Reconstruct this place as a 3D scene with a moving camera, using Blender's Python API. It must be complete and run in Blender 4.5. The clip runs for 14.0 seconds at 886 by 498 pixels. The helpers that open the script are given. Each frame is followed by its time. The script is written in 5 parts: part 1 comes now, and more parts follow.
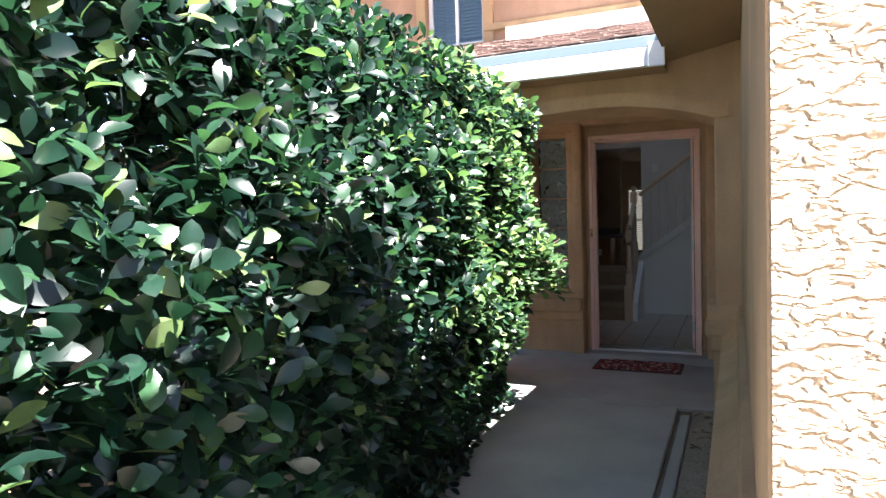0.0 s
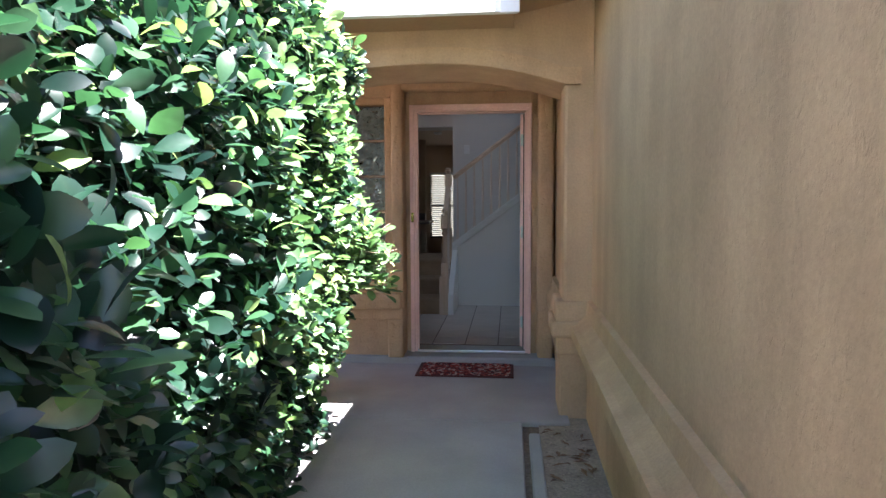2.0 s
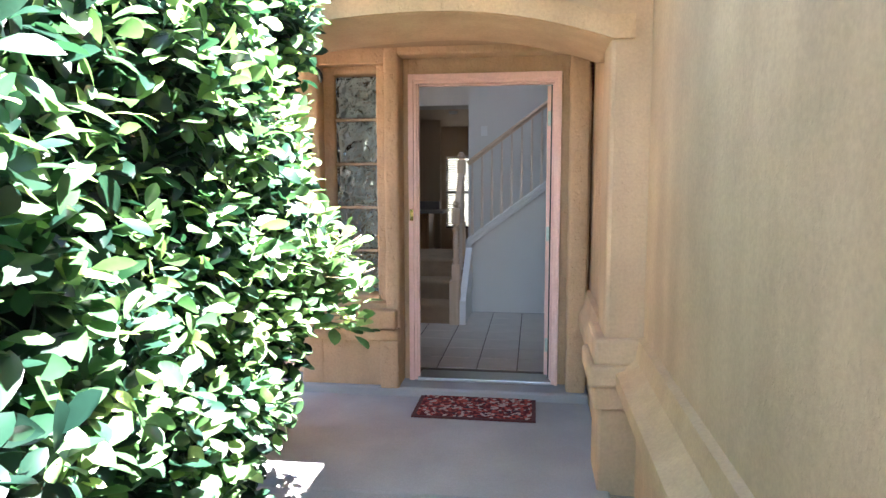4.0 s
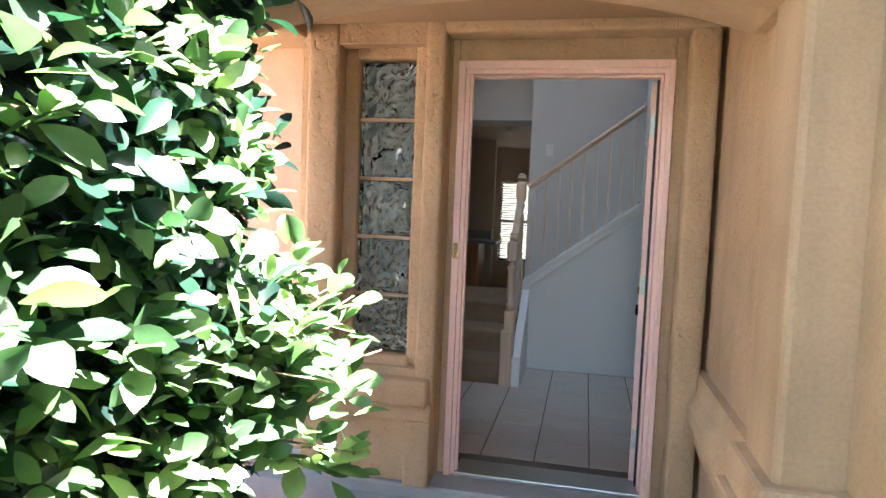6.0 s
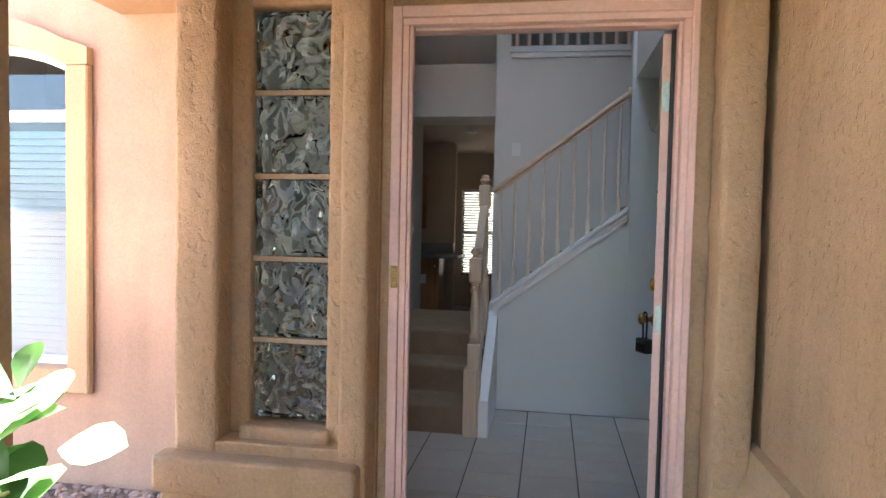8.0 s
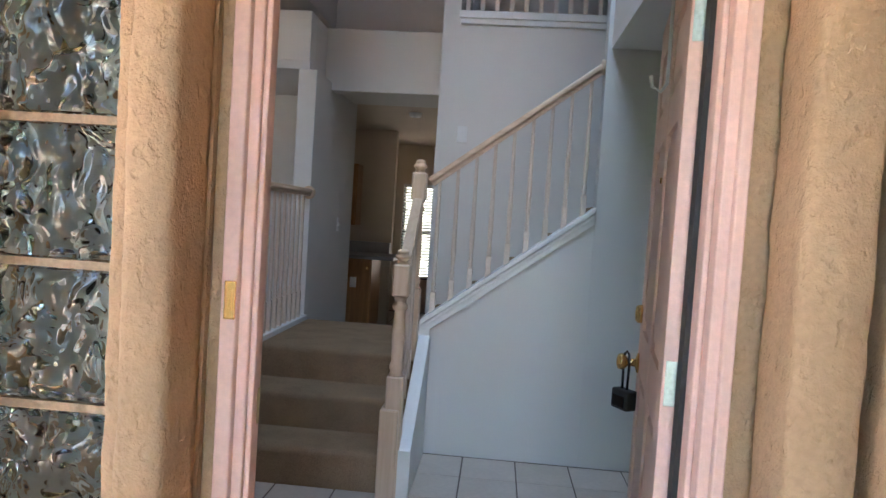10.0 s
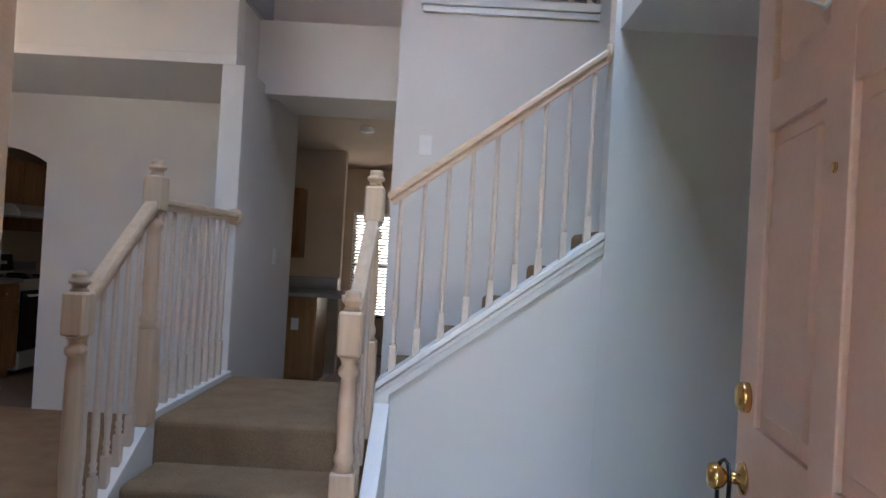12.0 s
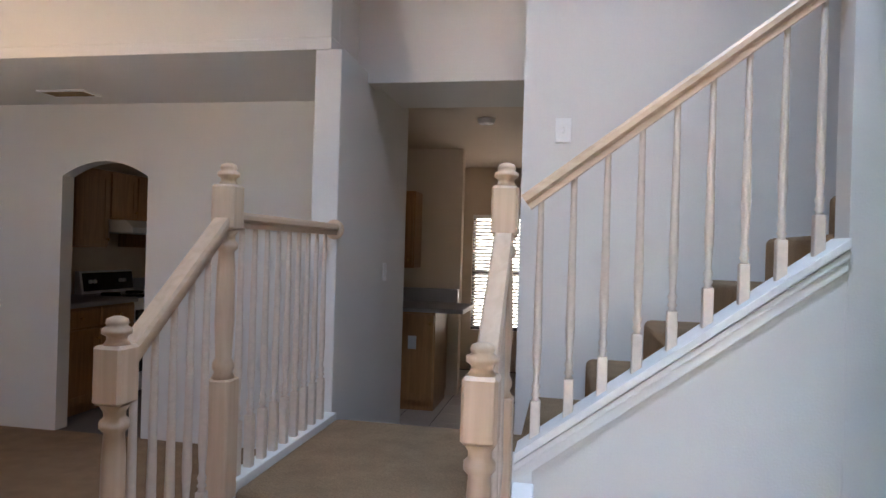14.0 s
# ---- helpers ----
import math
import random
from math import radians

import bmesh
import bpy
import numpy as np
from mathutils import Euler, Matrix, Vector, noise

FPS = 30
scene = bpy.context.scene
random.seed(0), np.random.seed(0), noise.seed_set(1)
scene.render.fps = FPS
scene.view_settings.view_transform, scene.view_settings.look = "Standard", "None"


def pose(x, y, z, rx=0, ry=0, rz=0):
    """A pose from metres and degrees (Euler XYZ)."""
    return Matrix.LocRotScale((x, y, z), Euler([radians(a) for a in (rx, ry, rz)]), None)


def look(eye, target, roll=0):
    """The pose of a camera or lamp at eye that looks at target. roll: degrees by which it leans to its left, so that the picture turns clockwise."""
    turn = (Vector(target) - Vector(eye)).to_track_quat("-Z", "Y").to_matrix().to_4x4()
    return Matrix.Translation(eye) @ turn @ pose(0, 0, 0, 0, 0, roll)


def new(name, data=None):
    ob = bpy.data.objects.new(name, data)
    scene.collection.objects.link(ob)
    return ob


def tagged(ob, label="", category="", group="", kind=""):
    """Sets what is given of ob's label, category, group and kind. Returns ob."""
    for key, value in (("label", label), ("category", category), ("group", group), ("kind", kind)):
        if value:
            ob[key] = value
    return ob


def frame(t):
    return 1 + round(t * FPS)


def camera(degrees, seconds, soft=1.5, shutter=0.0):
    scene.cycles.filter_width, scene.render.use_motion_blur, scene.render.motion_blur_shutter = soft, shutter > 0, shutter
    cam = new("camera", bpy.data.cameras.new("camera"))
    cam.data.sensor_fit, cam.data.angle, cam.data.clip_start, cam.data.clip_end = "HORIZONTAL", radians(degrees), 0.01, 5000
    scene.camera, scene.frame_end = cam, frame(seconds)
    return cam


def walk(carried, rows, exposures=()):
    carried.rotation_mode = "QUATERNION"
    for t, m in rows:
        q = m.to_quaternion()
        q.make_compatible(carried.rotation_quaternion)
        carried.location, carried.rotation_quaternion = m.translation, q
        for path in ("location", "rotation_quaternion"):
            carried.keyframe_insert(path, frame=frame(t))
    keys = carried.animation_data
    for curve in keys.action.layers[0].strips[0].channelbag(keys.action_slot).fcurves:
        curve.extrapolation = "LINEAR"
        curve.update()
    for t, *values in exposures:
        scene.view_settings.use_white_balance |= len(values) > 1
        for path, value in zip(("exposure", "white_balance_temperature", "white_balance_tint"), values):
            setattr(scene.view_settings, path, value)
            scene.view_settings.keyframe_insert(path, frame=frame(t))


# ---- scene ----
cam = camera(67.9, 14.0)
PATH = [
    (0, (1.1, 0.554, 1.412), (0.288, 2.374, 1.309), -1.8),
    (0.5, (1.042, 0.789, 1.399), (0.399, 2.678, 1.266), 0.3),
    (1, (0.989, 1.056, 1.417), (0.369, 2.949, 1.233), 2.7),
    (1.5, (0.761, 1.252, 1.405), (0.268, 3.187, 1.297), -2.8),
    (2, (0.622, 1.538, 1.364), (0.418, 3.522, 1.205), -0.3),
    (2.2, (0.583, 1.674, 1.376), (0.488, 3.666, 1.225), -0.1),
    (4.3, (0.625, 2.864, 1.437), (0.342, 4.833, 1.221), -0.1),
    (4.5, (0.542, 2.999, 1.431), (0.364, 4.986, 1.288), 0.9),
    (4.6, (0.522, 3.062, 1.433), (0.365, 5.052, 1.315), -0.0),
    (5, (0.489, 3.333, 1.486), (0.374, 5.325, 1.345), 2.1),
    (5.5, (0.499, 3.62, 1.457), (0.172, 5.592, 1.4), 1.1),
    (6, (0.423, 3.885, 1.419), (0.002, 5.835, 1.284), 2.3),
    (6.5, (0.371, 4.153, 1.442), (0.22, 6.146, 1.37), 1.1),
    (7, (0.403, 4.421, 1.423), (0.23, 6.412, 1.348), 1.1),
    (7.5, (0.411, 4.646, 1.412), (0.037, 6.606, 1.284), 0.7),
    (8, (0.324, 4.889, 1.401), (0.006, 6.861, 1.306), 1.2),
    (8.5, (0.281, 5.126, 1.414), (0.167, 7.121, 1.333), 2.6),
    (9, (0.319, 5.428, 1.393), (0.226, 7.424, 1.31), 3.4),
    (9.2, (0.322, 5.526, 1.391), (0.159, 7.517, 1.301), 3.7),
    (11.3, (0.261, 6.472, 1.36), (0.142, 8.467, 1.288), 3.3),
    (11.5, (0.238, 6.577, 1.375), (0.174, 8.575, 1.342), 2.4),
    (12, (0.19, 6.786, 1.361), (0.172, 8.786, 1.38), 3.3),
    (12.5, (0.2, 6.967, 1.367), (-0.109, 8.942, 1.414), 3.2),
    (13, (0.176, 7.152, 1.363), (-0.337, 9.084, 1.331), 2.9),
    (13.5, (0.085, 7.407, 1.413), (-0.311, 9.367, 1.429), 2.3),
    (14, (0.056, 7.557, 1.435), (-0.318, 9.522, 1.436), 1.7),
]
walk(cam, [(t, look(eye, target, roll)) for t, eye, target, roll in PATH], exposures=((0.0, 3.4, 6150, 15), (1.0, 3.6, 6100, 17), (2.0, 4.3, 6000, 18), (4.3, 5.4, 6050, 15), (5.5, 5.3, 6100, 14), (7.5, 5.25, 6150, 15), (9.0, 5.55, 6100, 14), (11.4, 6.2, 5900, 16), (12.5, 6.3, 6200, 20), (14.0, 6.55, 6300, 20)))

# ---- world, sun, large lights ----
world = bpy.data.worlds.new("world")
scene.world = world
world.use_nodes = True
wnt = world.node_tree
sky = wnt.nodes.new("ShaderNodeTexSky")
sky.sky_type, sky.sun_disc = "NISHITA", False
SUN_WAY = Vector((1.08, -0.62, 2.66)).normalized()
sky.sun_elevation = math.asin(SUN_WAY.z)
sky.sun_rotation = math.atan2(SUN_WAY.x, SUN_WAY.y)
wnt.nodes["Background"].inputs[1].default_value = 0.035
wnt.links.new(sky.outputs[0], wnt.nodes["Background"].inputs[0])
sun = new("sun", bpy.data.lights.new("sun", "SUN"))
sun.data.energy, sun.data.angle, sun.data.color = 5.0, radians(0.5), (1.0, 0.95, 0.87)
sun.matrix_world = look((0, 0, 20), Vector((0, 0, 20)) - SUN_WAY)


SKY_TINT = (0.56, 0.77, 1.0)


def window_light(name, at, to, w, h, watts, colour=(0.86, 0.93, 1.0)):
    lamp = new(name, bpy.data.lights.new(name, "AREA"))
    lamp.data.shape, lamp.data.size, lamp.data.size_y = "RECTANGLE", w, h
    lamp.data.energy, lamp.data.color = watts, colour
    lamp.matrix_world = look(at, to)
    return lamp


window_light("sky_light_front_window", (-2.93, 8.40, 1.45), (-2.93, 12, -0.6), 1.0, 1.5, 0.075, SKY_TINT).data.spread = radians(140)
# Added fill; no upper foyer window is known, its opening is made up
window_light("fill_light_foyer", (0.2, 8.30, 4.72), (0.2, 9.3, 0.6), 1.0, 0.4, 0.39, SKY_TINT).data.spread = radians(92)
window_light("sky_light_kitchen_window", (-0.56, 15.75, 1.2), (-0.8, 12, 0.9), 1.1, 1.5, 0.13, (1.0, 0.78, 0.54))


# ---- materials ----
def material(name, colour, rough=0.6, metal=0.0, grain=0.0, grain_scale=40.0, stain=0.0, stain_scale=2.0, bump=0.0, bump_scale=60.0,
             second=None, island=0.0, rand=0.0, spec=0.5):
    m = bpy.data.materials.new(name)
    m.use_nodes = True
    nt = m.node_tree
    p = nt.nodes["Principled BSDF"]
    p.inputs["Roughness"].default_value, p.inputs["Metallic"].default_value = rough, metal
    p.inputs["Specular IOR Level"].default_value = spec
    co = nt.nodes.new("ShaderNodeTexCoord")
    base = nt.nodes.new("ShaderNodeRGB")
    base.outputs[0].default_value = (*colour, 1)
    out = base.outputs[0]

    def noise_tex(scale, detail=4.0):
        n = nt.nodes.new("ShaderNodeTexNoise")
        n.inputs["Scale"].default_value, n.inputs["Detail"].default_value = scale, detail
        nt.links.new(co.outputs["Object"], n.inputs["Vector"])
        return n.outputs["Fac"]

    def ramp(fac, lo, hi):
        r = nt.nodes.new("ShaderNodeMapRange")
        r.inputs["From Min"].default_value, r.inputs["From Max"].default_value = 0.3, 0.7
        r.inputs["To Min"].default_value, r.inputs["To Max"].default_value = lo, hi
        nt.links.new(fac, r.inputs["Value"])
        return r.outputs[0]

    def times(col, fac):
        x = nt.nodes.new("ShaderNodeVectorMath")
        x.operation = "SCALE"
        nt.links.new(col, x.inputs[0])
        nt.links.new(fac, x.inputs["Scale"])
        return x.outputs[0]

    if second:
        mix = nt.nodes.new("ShaderNodeMix")
        mix.data_type = "RGBA"
        mix.inputs["B"].default_value = (*second, 1)
        nt.links.new(out, mix.inputs["A"])
        nt.links.new(ramp(noise_tex(stain_scale * 1.7), 0.0, 1.0), mix.inputs["Factor"])
        out = mix.outputs["Result"]
    if grain:
        out = times(out, ramp(noise_tex(grain_scale), 1 - grain, 1 + grain))
    if stain:
        out = times(out, ramp(noise_tex(stain_scale, 6.0), 1 - stain, 1 + stain))
    if rand:
        oi = nt.nodes.new("ShaderNodeObjectInfo")
        r = nt.nodes.new("ShaderNodeMapRange")
        r.inputs["To Min"].default_value, r.inputs["To Max"].default_value = 1 - rand, 1 + rand
        nt.links.new(oi.outputs["Random"], r.inputs["Value"])
        out = times(out, r.outputs[0])
    if island:
        g = nt.nodes.new("ShaderNodeNewGeometry")
        r = nt.nodes.new("ShaderNodeMapRange")
        r.inputs["To Min"].default_value, r.inputs["To Max"].default_value = 1 - island, 1 + island
        nt.links.new(g.outputs["Random Per Island"], r.inputs["Value"])
        out = times(out, r.outputs[0])
    nt.links.new(out, p.inputs["Base Color"])
    if bump:
        b = nt.nodes.new("ShaderNodeBump")
        b.inputs["Strength"].default_value, b.inputs["Distance"].default_value = 1.0, bump
        nt.links.new(noise_tex(bump_scale, 3.0), b.inputs["Height"])
        nt.links.new(b.outputs[0], p.inputs["Normal"])
    return m


def stucco_material(name, colour, depth):
    """Sand and trowel stucco: coarse flattened ridges over fine grit, with weather stains."""
    m = material(name, colour, 0.9, grain=0.05, grain_scale=90, stain=0.14, stain_scale=1.9, spec=0.15)
    nt = m.node_tree
    p = nt.nodes["Principled BSDF"]
    co = nt.nodes.new("ShaderNodeTexCoord")
    mp = nt.nodes.new("ShaderNodeMapping")
    mp.inputs["Scale"].default_value = (1, 1, 1.9)
    nt.links.new(co.outputs["Object"], mp.inputs["Vector"])
    coarse = nt.nodes.new("ShaderNodeTexNoise")
    coarse.inputs["Scale"].default_value, coarse.inputs["Detail"].default_value = 27, 2.0
    coarse.inputs["Distortion"].default_value = 0.45
    nt.links.new(mp.outputs[0], coarse.inputs["Vector"])
    flat = nt.nodes.new("ShaderNodeMapRange")
    flat.interpolation_type = "SMOOTHSTEP"
    flat.inputs["From Min"].default_value, flat.inputs["From Max"].default_value = 0.42, 0.56
    nt.links.new(coarse.outputs["Fac"], flat.inputs["Value"])
    fine = nt.nodes.new("ShaderNodeTexNoise")
    fine.inputs["Scale"].default_value, fine.inputs["Detail"].default_value = 120, 3.0
    nt.links.new(co.outputs["Object"], fine.inputs["Vector"])
    add = nt.nodes.new("ShaderNodeMath")
    add.operation = "MULTIPLY_ADD"
    add.inputs[1].default_value = 0.25
    nt.links.new(fine.outputs["Fac"], add.inputs[0])
    nt.links.new(flat.outputs[0], add.inputs[2])
    b = nt.nodes.new("ShaderNodeBump")
    b.inputs["Distance"].default_value = depth
    nt.links.new(add.outputs[0], b.inputs["Height"])
    nt.links.new(b.outputs[0], p.inputs["Normal"])
    return m


def sand_stucco(name, colour, depth):
    """Sand-floated stucco: soft trowel waves, scattered pits and grit, with faint vertical weather streaks."""
    m = material(name, colour, 0.92, grain=0.07, grain_scale=75, stain=0.13, stain_scale=1.7, spec=0.12)
    nt = m.node_tree
    p = nt.nodes["Principled BSDF"]
    co = nt.nodes.new("ShaderNodeTexCoord")

    def tex(scale, detail, stretch=(1, 1, 1)):
        mp = nt.nodes.new("ShaderNodeMapping")
        mp.inputs["Scale"].default_value = stretch
        nt.links.new(co.outputs["Object"], mp.inputs["Vector"])
        n = nt.nodes.new("ShaderNodeTexNoise")
        n.inputs["Scale"].default_value, n.inputs["Detail"].default_value = scale, detail
        nt.links.new(mp.outputs[0], n.inputs["Vector"])
        return n.outputs["Fac"]

    def math_node(op, a, b, c=None):
        x = nt.nodes.new("ShaderNodeMath")
        x.operation = op
        for i, v in enumerate((a, b, c)):
            if v is None:
                continue
            if isinstance(v, float):
                x.inputs[i].default_value = v
            else:
                nt.links.new(v, x.inputs[i])
        return x.outputs[0]

    pits = nt.nodes.new("ShaderNodeMapRange")
    pits.inputs["From Min"].default_value, pits.inputs["From Max"].default_value = 0.30, 0.44
    nt.links.new(tex(34, 3.0, (1, 1, 0.8)), pits.inputs["Value"])
    h = math_node("MULTIPLY_ADD", tex(150, 4.0), 0.30, math_node("MULTIPLY", pits.outputs[0], 0.32))
    h = math_node("MULTIPLY_ADD", tex(9, 2.0), 1.6, h)
    b = nt.nodes.new("ShaderNodeBump")
    b.inputs["Distance"].default_value = depth
    nt.links.new(h, b.inputs["Height"])
    nt.links.new(b.outputs[0], p.inputs["Normal"])
    streak = nt.nodes.new("ShaderNodeMapRange")
    streak.inputs["From Min"].default_value, streak.inputs["From Max"].default_value = 0.3, 0.7
    streak.inputs["To Min"].default_value, streak.inputs["To Max"].default_value = 0.90, 1.08
    nt.links.new(tex(5, 4.0, (1, 1, 0.16)), streak.inputs["Value"])
    s = nt.nodes.new("ShaderNodeVectorMath")
    s.operation = "SCALE"
    nt.links.new(p.inputs["Base Color"].links[0].from_socket, s.inputs[0])
    nt.links.new(streak.outputs[0], s.inputs["Scale"])
    nt.links.new(s.outputs[0], p.inputs["Base Color"])
    return m


def wood_material(name, colour, dark, scale=1.0, rough=0.45, axis=2):
    m = material(name, colour, rough, stain=0.06, stain_scale=3.0)
    nt = m.node_tree
    p = nt.nodes["Principled BSDF"]
    co = nt.nodes.new("ShaderNodeTexCoord")
    mp = nt.nodes.new("ShaderNodeMapping")
    s = [28 * scale] * 3
    s[axis] = 2.0 * scale
    mp.inputs["Scale"].default_value = s
    nt.links.new(co.outputs["Object"], mp.inputs["Vector"])
    n = nt.nodes.new("ShaderNodeTexNoise")
    n.inputs["Scale"].default_value, n.inputs["Detail"].default_value, n.inputs["Distortion"].default_value = 1.0, 5.0, 0.7
    nt.links.new(mp.outputs[0], n.inputs["Vector"])
    r = nt.nodes.new("ShaderNodeValToRGB")
    r.color_ramp.elements[0].position, r.color_ramp.elements[1].position = 0.3, 0.65
    r.color_ramp.elements[0].color, r.color_ramp.elements[1].color = (*dark, 1), (*colour, 1)
    nt.links.new(n.outputs["Fac"], r.inputs["Fac"])
    nt.links.new(r.outputs[0], p.inputs["Base Color"])
    return m


def glass_material(name, colour=(0.9, 1.0, 0.96), rough=0.0, wave=0.0):
    m = bpy.data.materials.new(name)
    m.use_nodes = True
    nt = m.node_tree
    p = nt.nodes["Principled BSDF"]
    p.inputs["Base Color"].default_value = (*colour, 1)
    p.inputs["Transmission Weight"].default_value, p.inputs["Roughness"].default_value, p.inputs["IOR"].default_value = 1.0, rough, 1.45
    if wave:
        co = nt.nodes.new("ShaderNodeTexCoord")
        n = nt.nodes.new("ShaderNodeTexNoise")
        n.inputs["Scale"].default_value, n.inputs["Detail"].default_value, n.inputs["Distortion"].default_value = 11.0, 0.6, 1.6
        nt.links.new(co.outputs["Object"], n.inputs["Vector"])
        b = nt.nodes.new("ShaderNodeBump")
        b.inputs["Distance"].default_value = wave
        nt.links.new(n.outputs["Fac"], b.inputs["Height"])
        nt.links.new(b.outputs[0], p.inputs["Normal"])
    return m


def glow_material(name, colour, strength):
    m = bpy.data.materials.new(name)
    m.use_nodes = True
    p = m.node_tree.nodes["Principled BSDF"]
    p.inputs["Base Color"].default_value = (*colour, 1)
    p.inputs["Emission Color"].default_value, p.inputs["Emission Strength"].default_value = (*colour, 1), strength
    return m


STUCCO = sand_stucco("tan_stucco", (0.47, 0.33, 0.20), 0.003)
# Coarser coat; the glare of full sun is put into its paler colour
STUCCO_ROUGH = stucco_material("sunlit_coarse_tan_stucco", (0.58, 0.46, 0.33), 0.011)
SALMON = sand_stucco("salmon_stucco", (0.46, 0.29, 0.195), 0.003)
FOAM_TRIM = sand_stucco("sanded_trim_stucco", (0.50, 0.34, 0.195), 0.006)
# Tan stucco with the porch's orange bounce light mixed into the colour
PORCH_STUCCO = sand_stucco("bounce_tinted_porch_stucco", (0.465, 0.315, 0.185), 0.011)
CONCRETE = material("grey_concrete", (0.33, 0.32, 0.31), 0.85, grain=0.08, grain_scale=160, stain=0.12, stain_scale=2.2, bump=0.002, bump_scale=150, spec=0.2)
SOIL = material("dry_soil", (0.17, 0.135, 0.105), 0.95, grain=0.3, grain_scale=60, stain=0.2, stain_scale=5, bump=0.02, bump_scale=40, spec=0.1)
STRIP_SOIL = material("pale_dusty_soil", (0.30, 0.255, 0.20), 0.95, grain=0.2, grain_scale=70, stain=0.2, stain_scale=4, bump=0.012, bump_scale=45, spec=0.1)
GRIT = material("pale_grit", (0.32, 0.27, 0.21), 0.9, island=0.35)
GRAVEL = material("brown_gravel", (0.30, 0.22, 0.17), 0.9, island=0.4, bump=0.003, bump_scale=120)
WALL_PAINT = material("white_wall_paint", (0.68, 0.66, 0.63), 0.75, grain=0.015, grain_scale=130, stain=0.02, stain_scale=1.5, bump=0.0012, bump_scale=140, spec=0.3)
# White walls and ceiling; the kitchen's warm, dim light is put into the beige
KITCHEN_WARM_WHITE = material("warm_lit_white_kitchen_paint", (0.62, 0.52, 0.42), 0.75, grain=0.02, grain_scale=120, stain=0.03, stain_scale=1.5, bump=0.0012, bump_scale=140, spec=0.25)
CEIL_PAINT = material("white_ceiling_paint", (0.70, 0.68, 0.66), 0.85, grain=0.02, grain_scale=90, bump=0.002, bump_scale=110, spec=0.2)
TRIM_WHITE = material("white_trim_paint", (0.78, 0.78, 0.77), 0.4, grain=0.02, grain_scale=60, stain=0.03, stain_scale=6, bump=0.0006, bump_scale=50)
PINK_PAINT = material("salmon_pink_door_paint", (0.70, 0.48, 0.385), 0.5, grain=0.03, grain_scale=70, stain=0.06, stain_scale=5, bump=0.0006, bump_scale=60)
CASING_PAINT = material("weathered_pink_casing_paint", (0.74, 0.50, 0.42), 0.6, grain=0.05, grain_scale=60, stain=0.08, stain_scale=4, bump=0.001, bump_scale=70)
CARPET = material("brown_carpet", (0.31, 0.215, 0.135), 0.98, grain=0.22, grain_scale=260, stain=0.12, stain_scale=7, bump=0.006, bump_scale=330, spec=0.05)
TILE = material("beige_floor_tile", (0.50, 0.43, 0.37), 0.35, grain=0.05, grain_scale=35, stain=0.06, stain_scale=5, bump=0.001, bump_scale=30, rand=0.06)
GROUT = material("dark_grout", (0.16, 0.13, 0.11), 0.9, grain=0.1, grain_scale=80)
RAIL_WOOD = wood_material("pale_maple", (0.66, 0.50, 0.36), (0.56, 0.40, 0.27), 1.0, 0.4)
RAIL_WOOD_X = wood_material("pale_maple_rail", (0.66, 0.50, 0.36), (0.56, 0.40, 0.27), 1.0, 0.38, axis=0)
RAIL_WOOD_Y = wood_material("pale_maple_rail_long", (0.66, 0.50, 0.36), (0.56, 0.40, 0.27), 1.0, 0.38, axis=1)
BALUSTER_PAINT = material("whitewashed_baluster_wood", (0.66, 0.56, 0.47), 0.45, grain=0.05, grain_scale=50)
OAK = wood_material("honey_oak", (0.42, 0.22, 0.085), (0.30, 0.145, 0.05), 1.2, 0.4)
LAMINATE = material("grey_laminate", (0.30, 0.30, 0.33), 0.35, grain=0.12, grain_scale=220)
ENAMEL = material("white_enamel", (0.80, 0.80, 0.80), 0.2)
BLACK = material("black_glass_enamel", (0.012, 0.012, 0.014), 0.15)
RUBBER = material("black_rubber", (0.02, 0.02, 0.02), 0.6)
BRASS = material("polished_brass", (0.78, 0.52, 0.20), 0.25, 1.0, grain=0.05)
STEEL = material("dull_steel", (0.55, 0.56, 0.55), 0.35, 1.0, grain=0.06)
PATINA = material("painted_over_hinge_metal", (0.42, 0.50, 0.46), 0.45, 0.6, grain=0.15, grain_scale=90)
SHINGLE = material("weathered_brown_shingle", (0.13, 0.083, 0.068), 0.9, grain=0.25, grain_scale=70, rand=0.3, bump=0.004, bump_scale=90)
FASCIA = material("white_fascia_paint", (0.80, 0.78, 0.76), 0.5, grain=0.03, stain=0.04)
GUTTER_PAINT = material("blue_grey_drip_edge", (0.15, 0.20, 0.25), 0.45)
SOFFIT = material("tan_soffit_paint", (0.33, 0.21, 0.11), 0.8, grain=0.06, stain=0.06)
BLOCK_GLASS = glass_material("green_glass_block", (0.84, 0.98, 0.92), 0.0, 0.03)
MORTAR = material("tan_mortar", (0.40, 0.29, 0.18), 0.9, grain=0.15, grain_scale=120, bump=0.002, bump_scale=150)
PANE = glass_material("window_glass", (0.97, 1.0, 1.0))
# Blue tint added to darken the overbright view through the front panes
DIMMING_PANE = glass_material("view_dimming_blue_glass", (0.70, 0.83, 0.90))
BLIND = material("white_blind_slat", (0.82, 0.82, 0.82), 0.5)
# White slats; their dimness behind the glass is put into the colour
DIMMED_BLIND = material("dimmed_pale_blue_blind_slat", (0.42, 0.46, 0.48), 0.6, grain=0.05)
VINYL = material("white_vinyl", (0.85, 0.86, 0.87), 0.35)
DARK_FRAME = material("dark_bronze_frame", (0.03, 0.027, 0.025), 0.45)
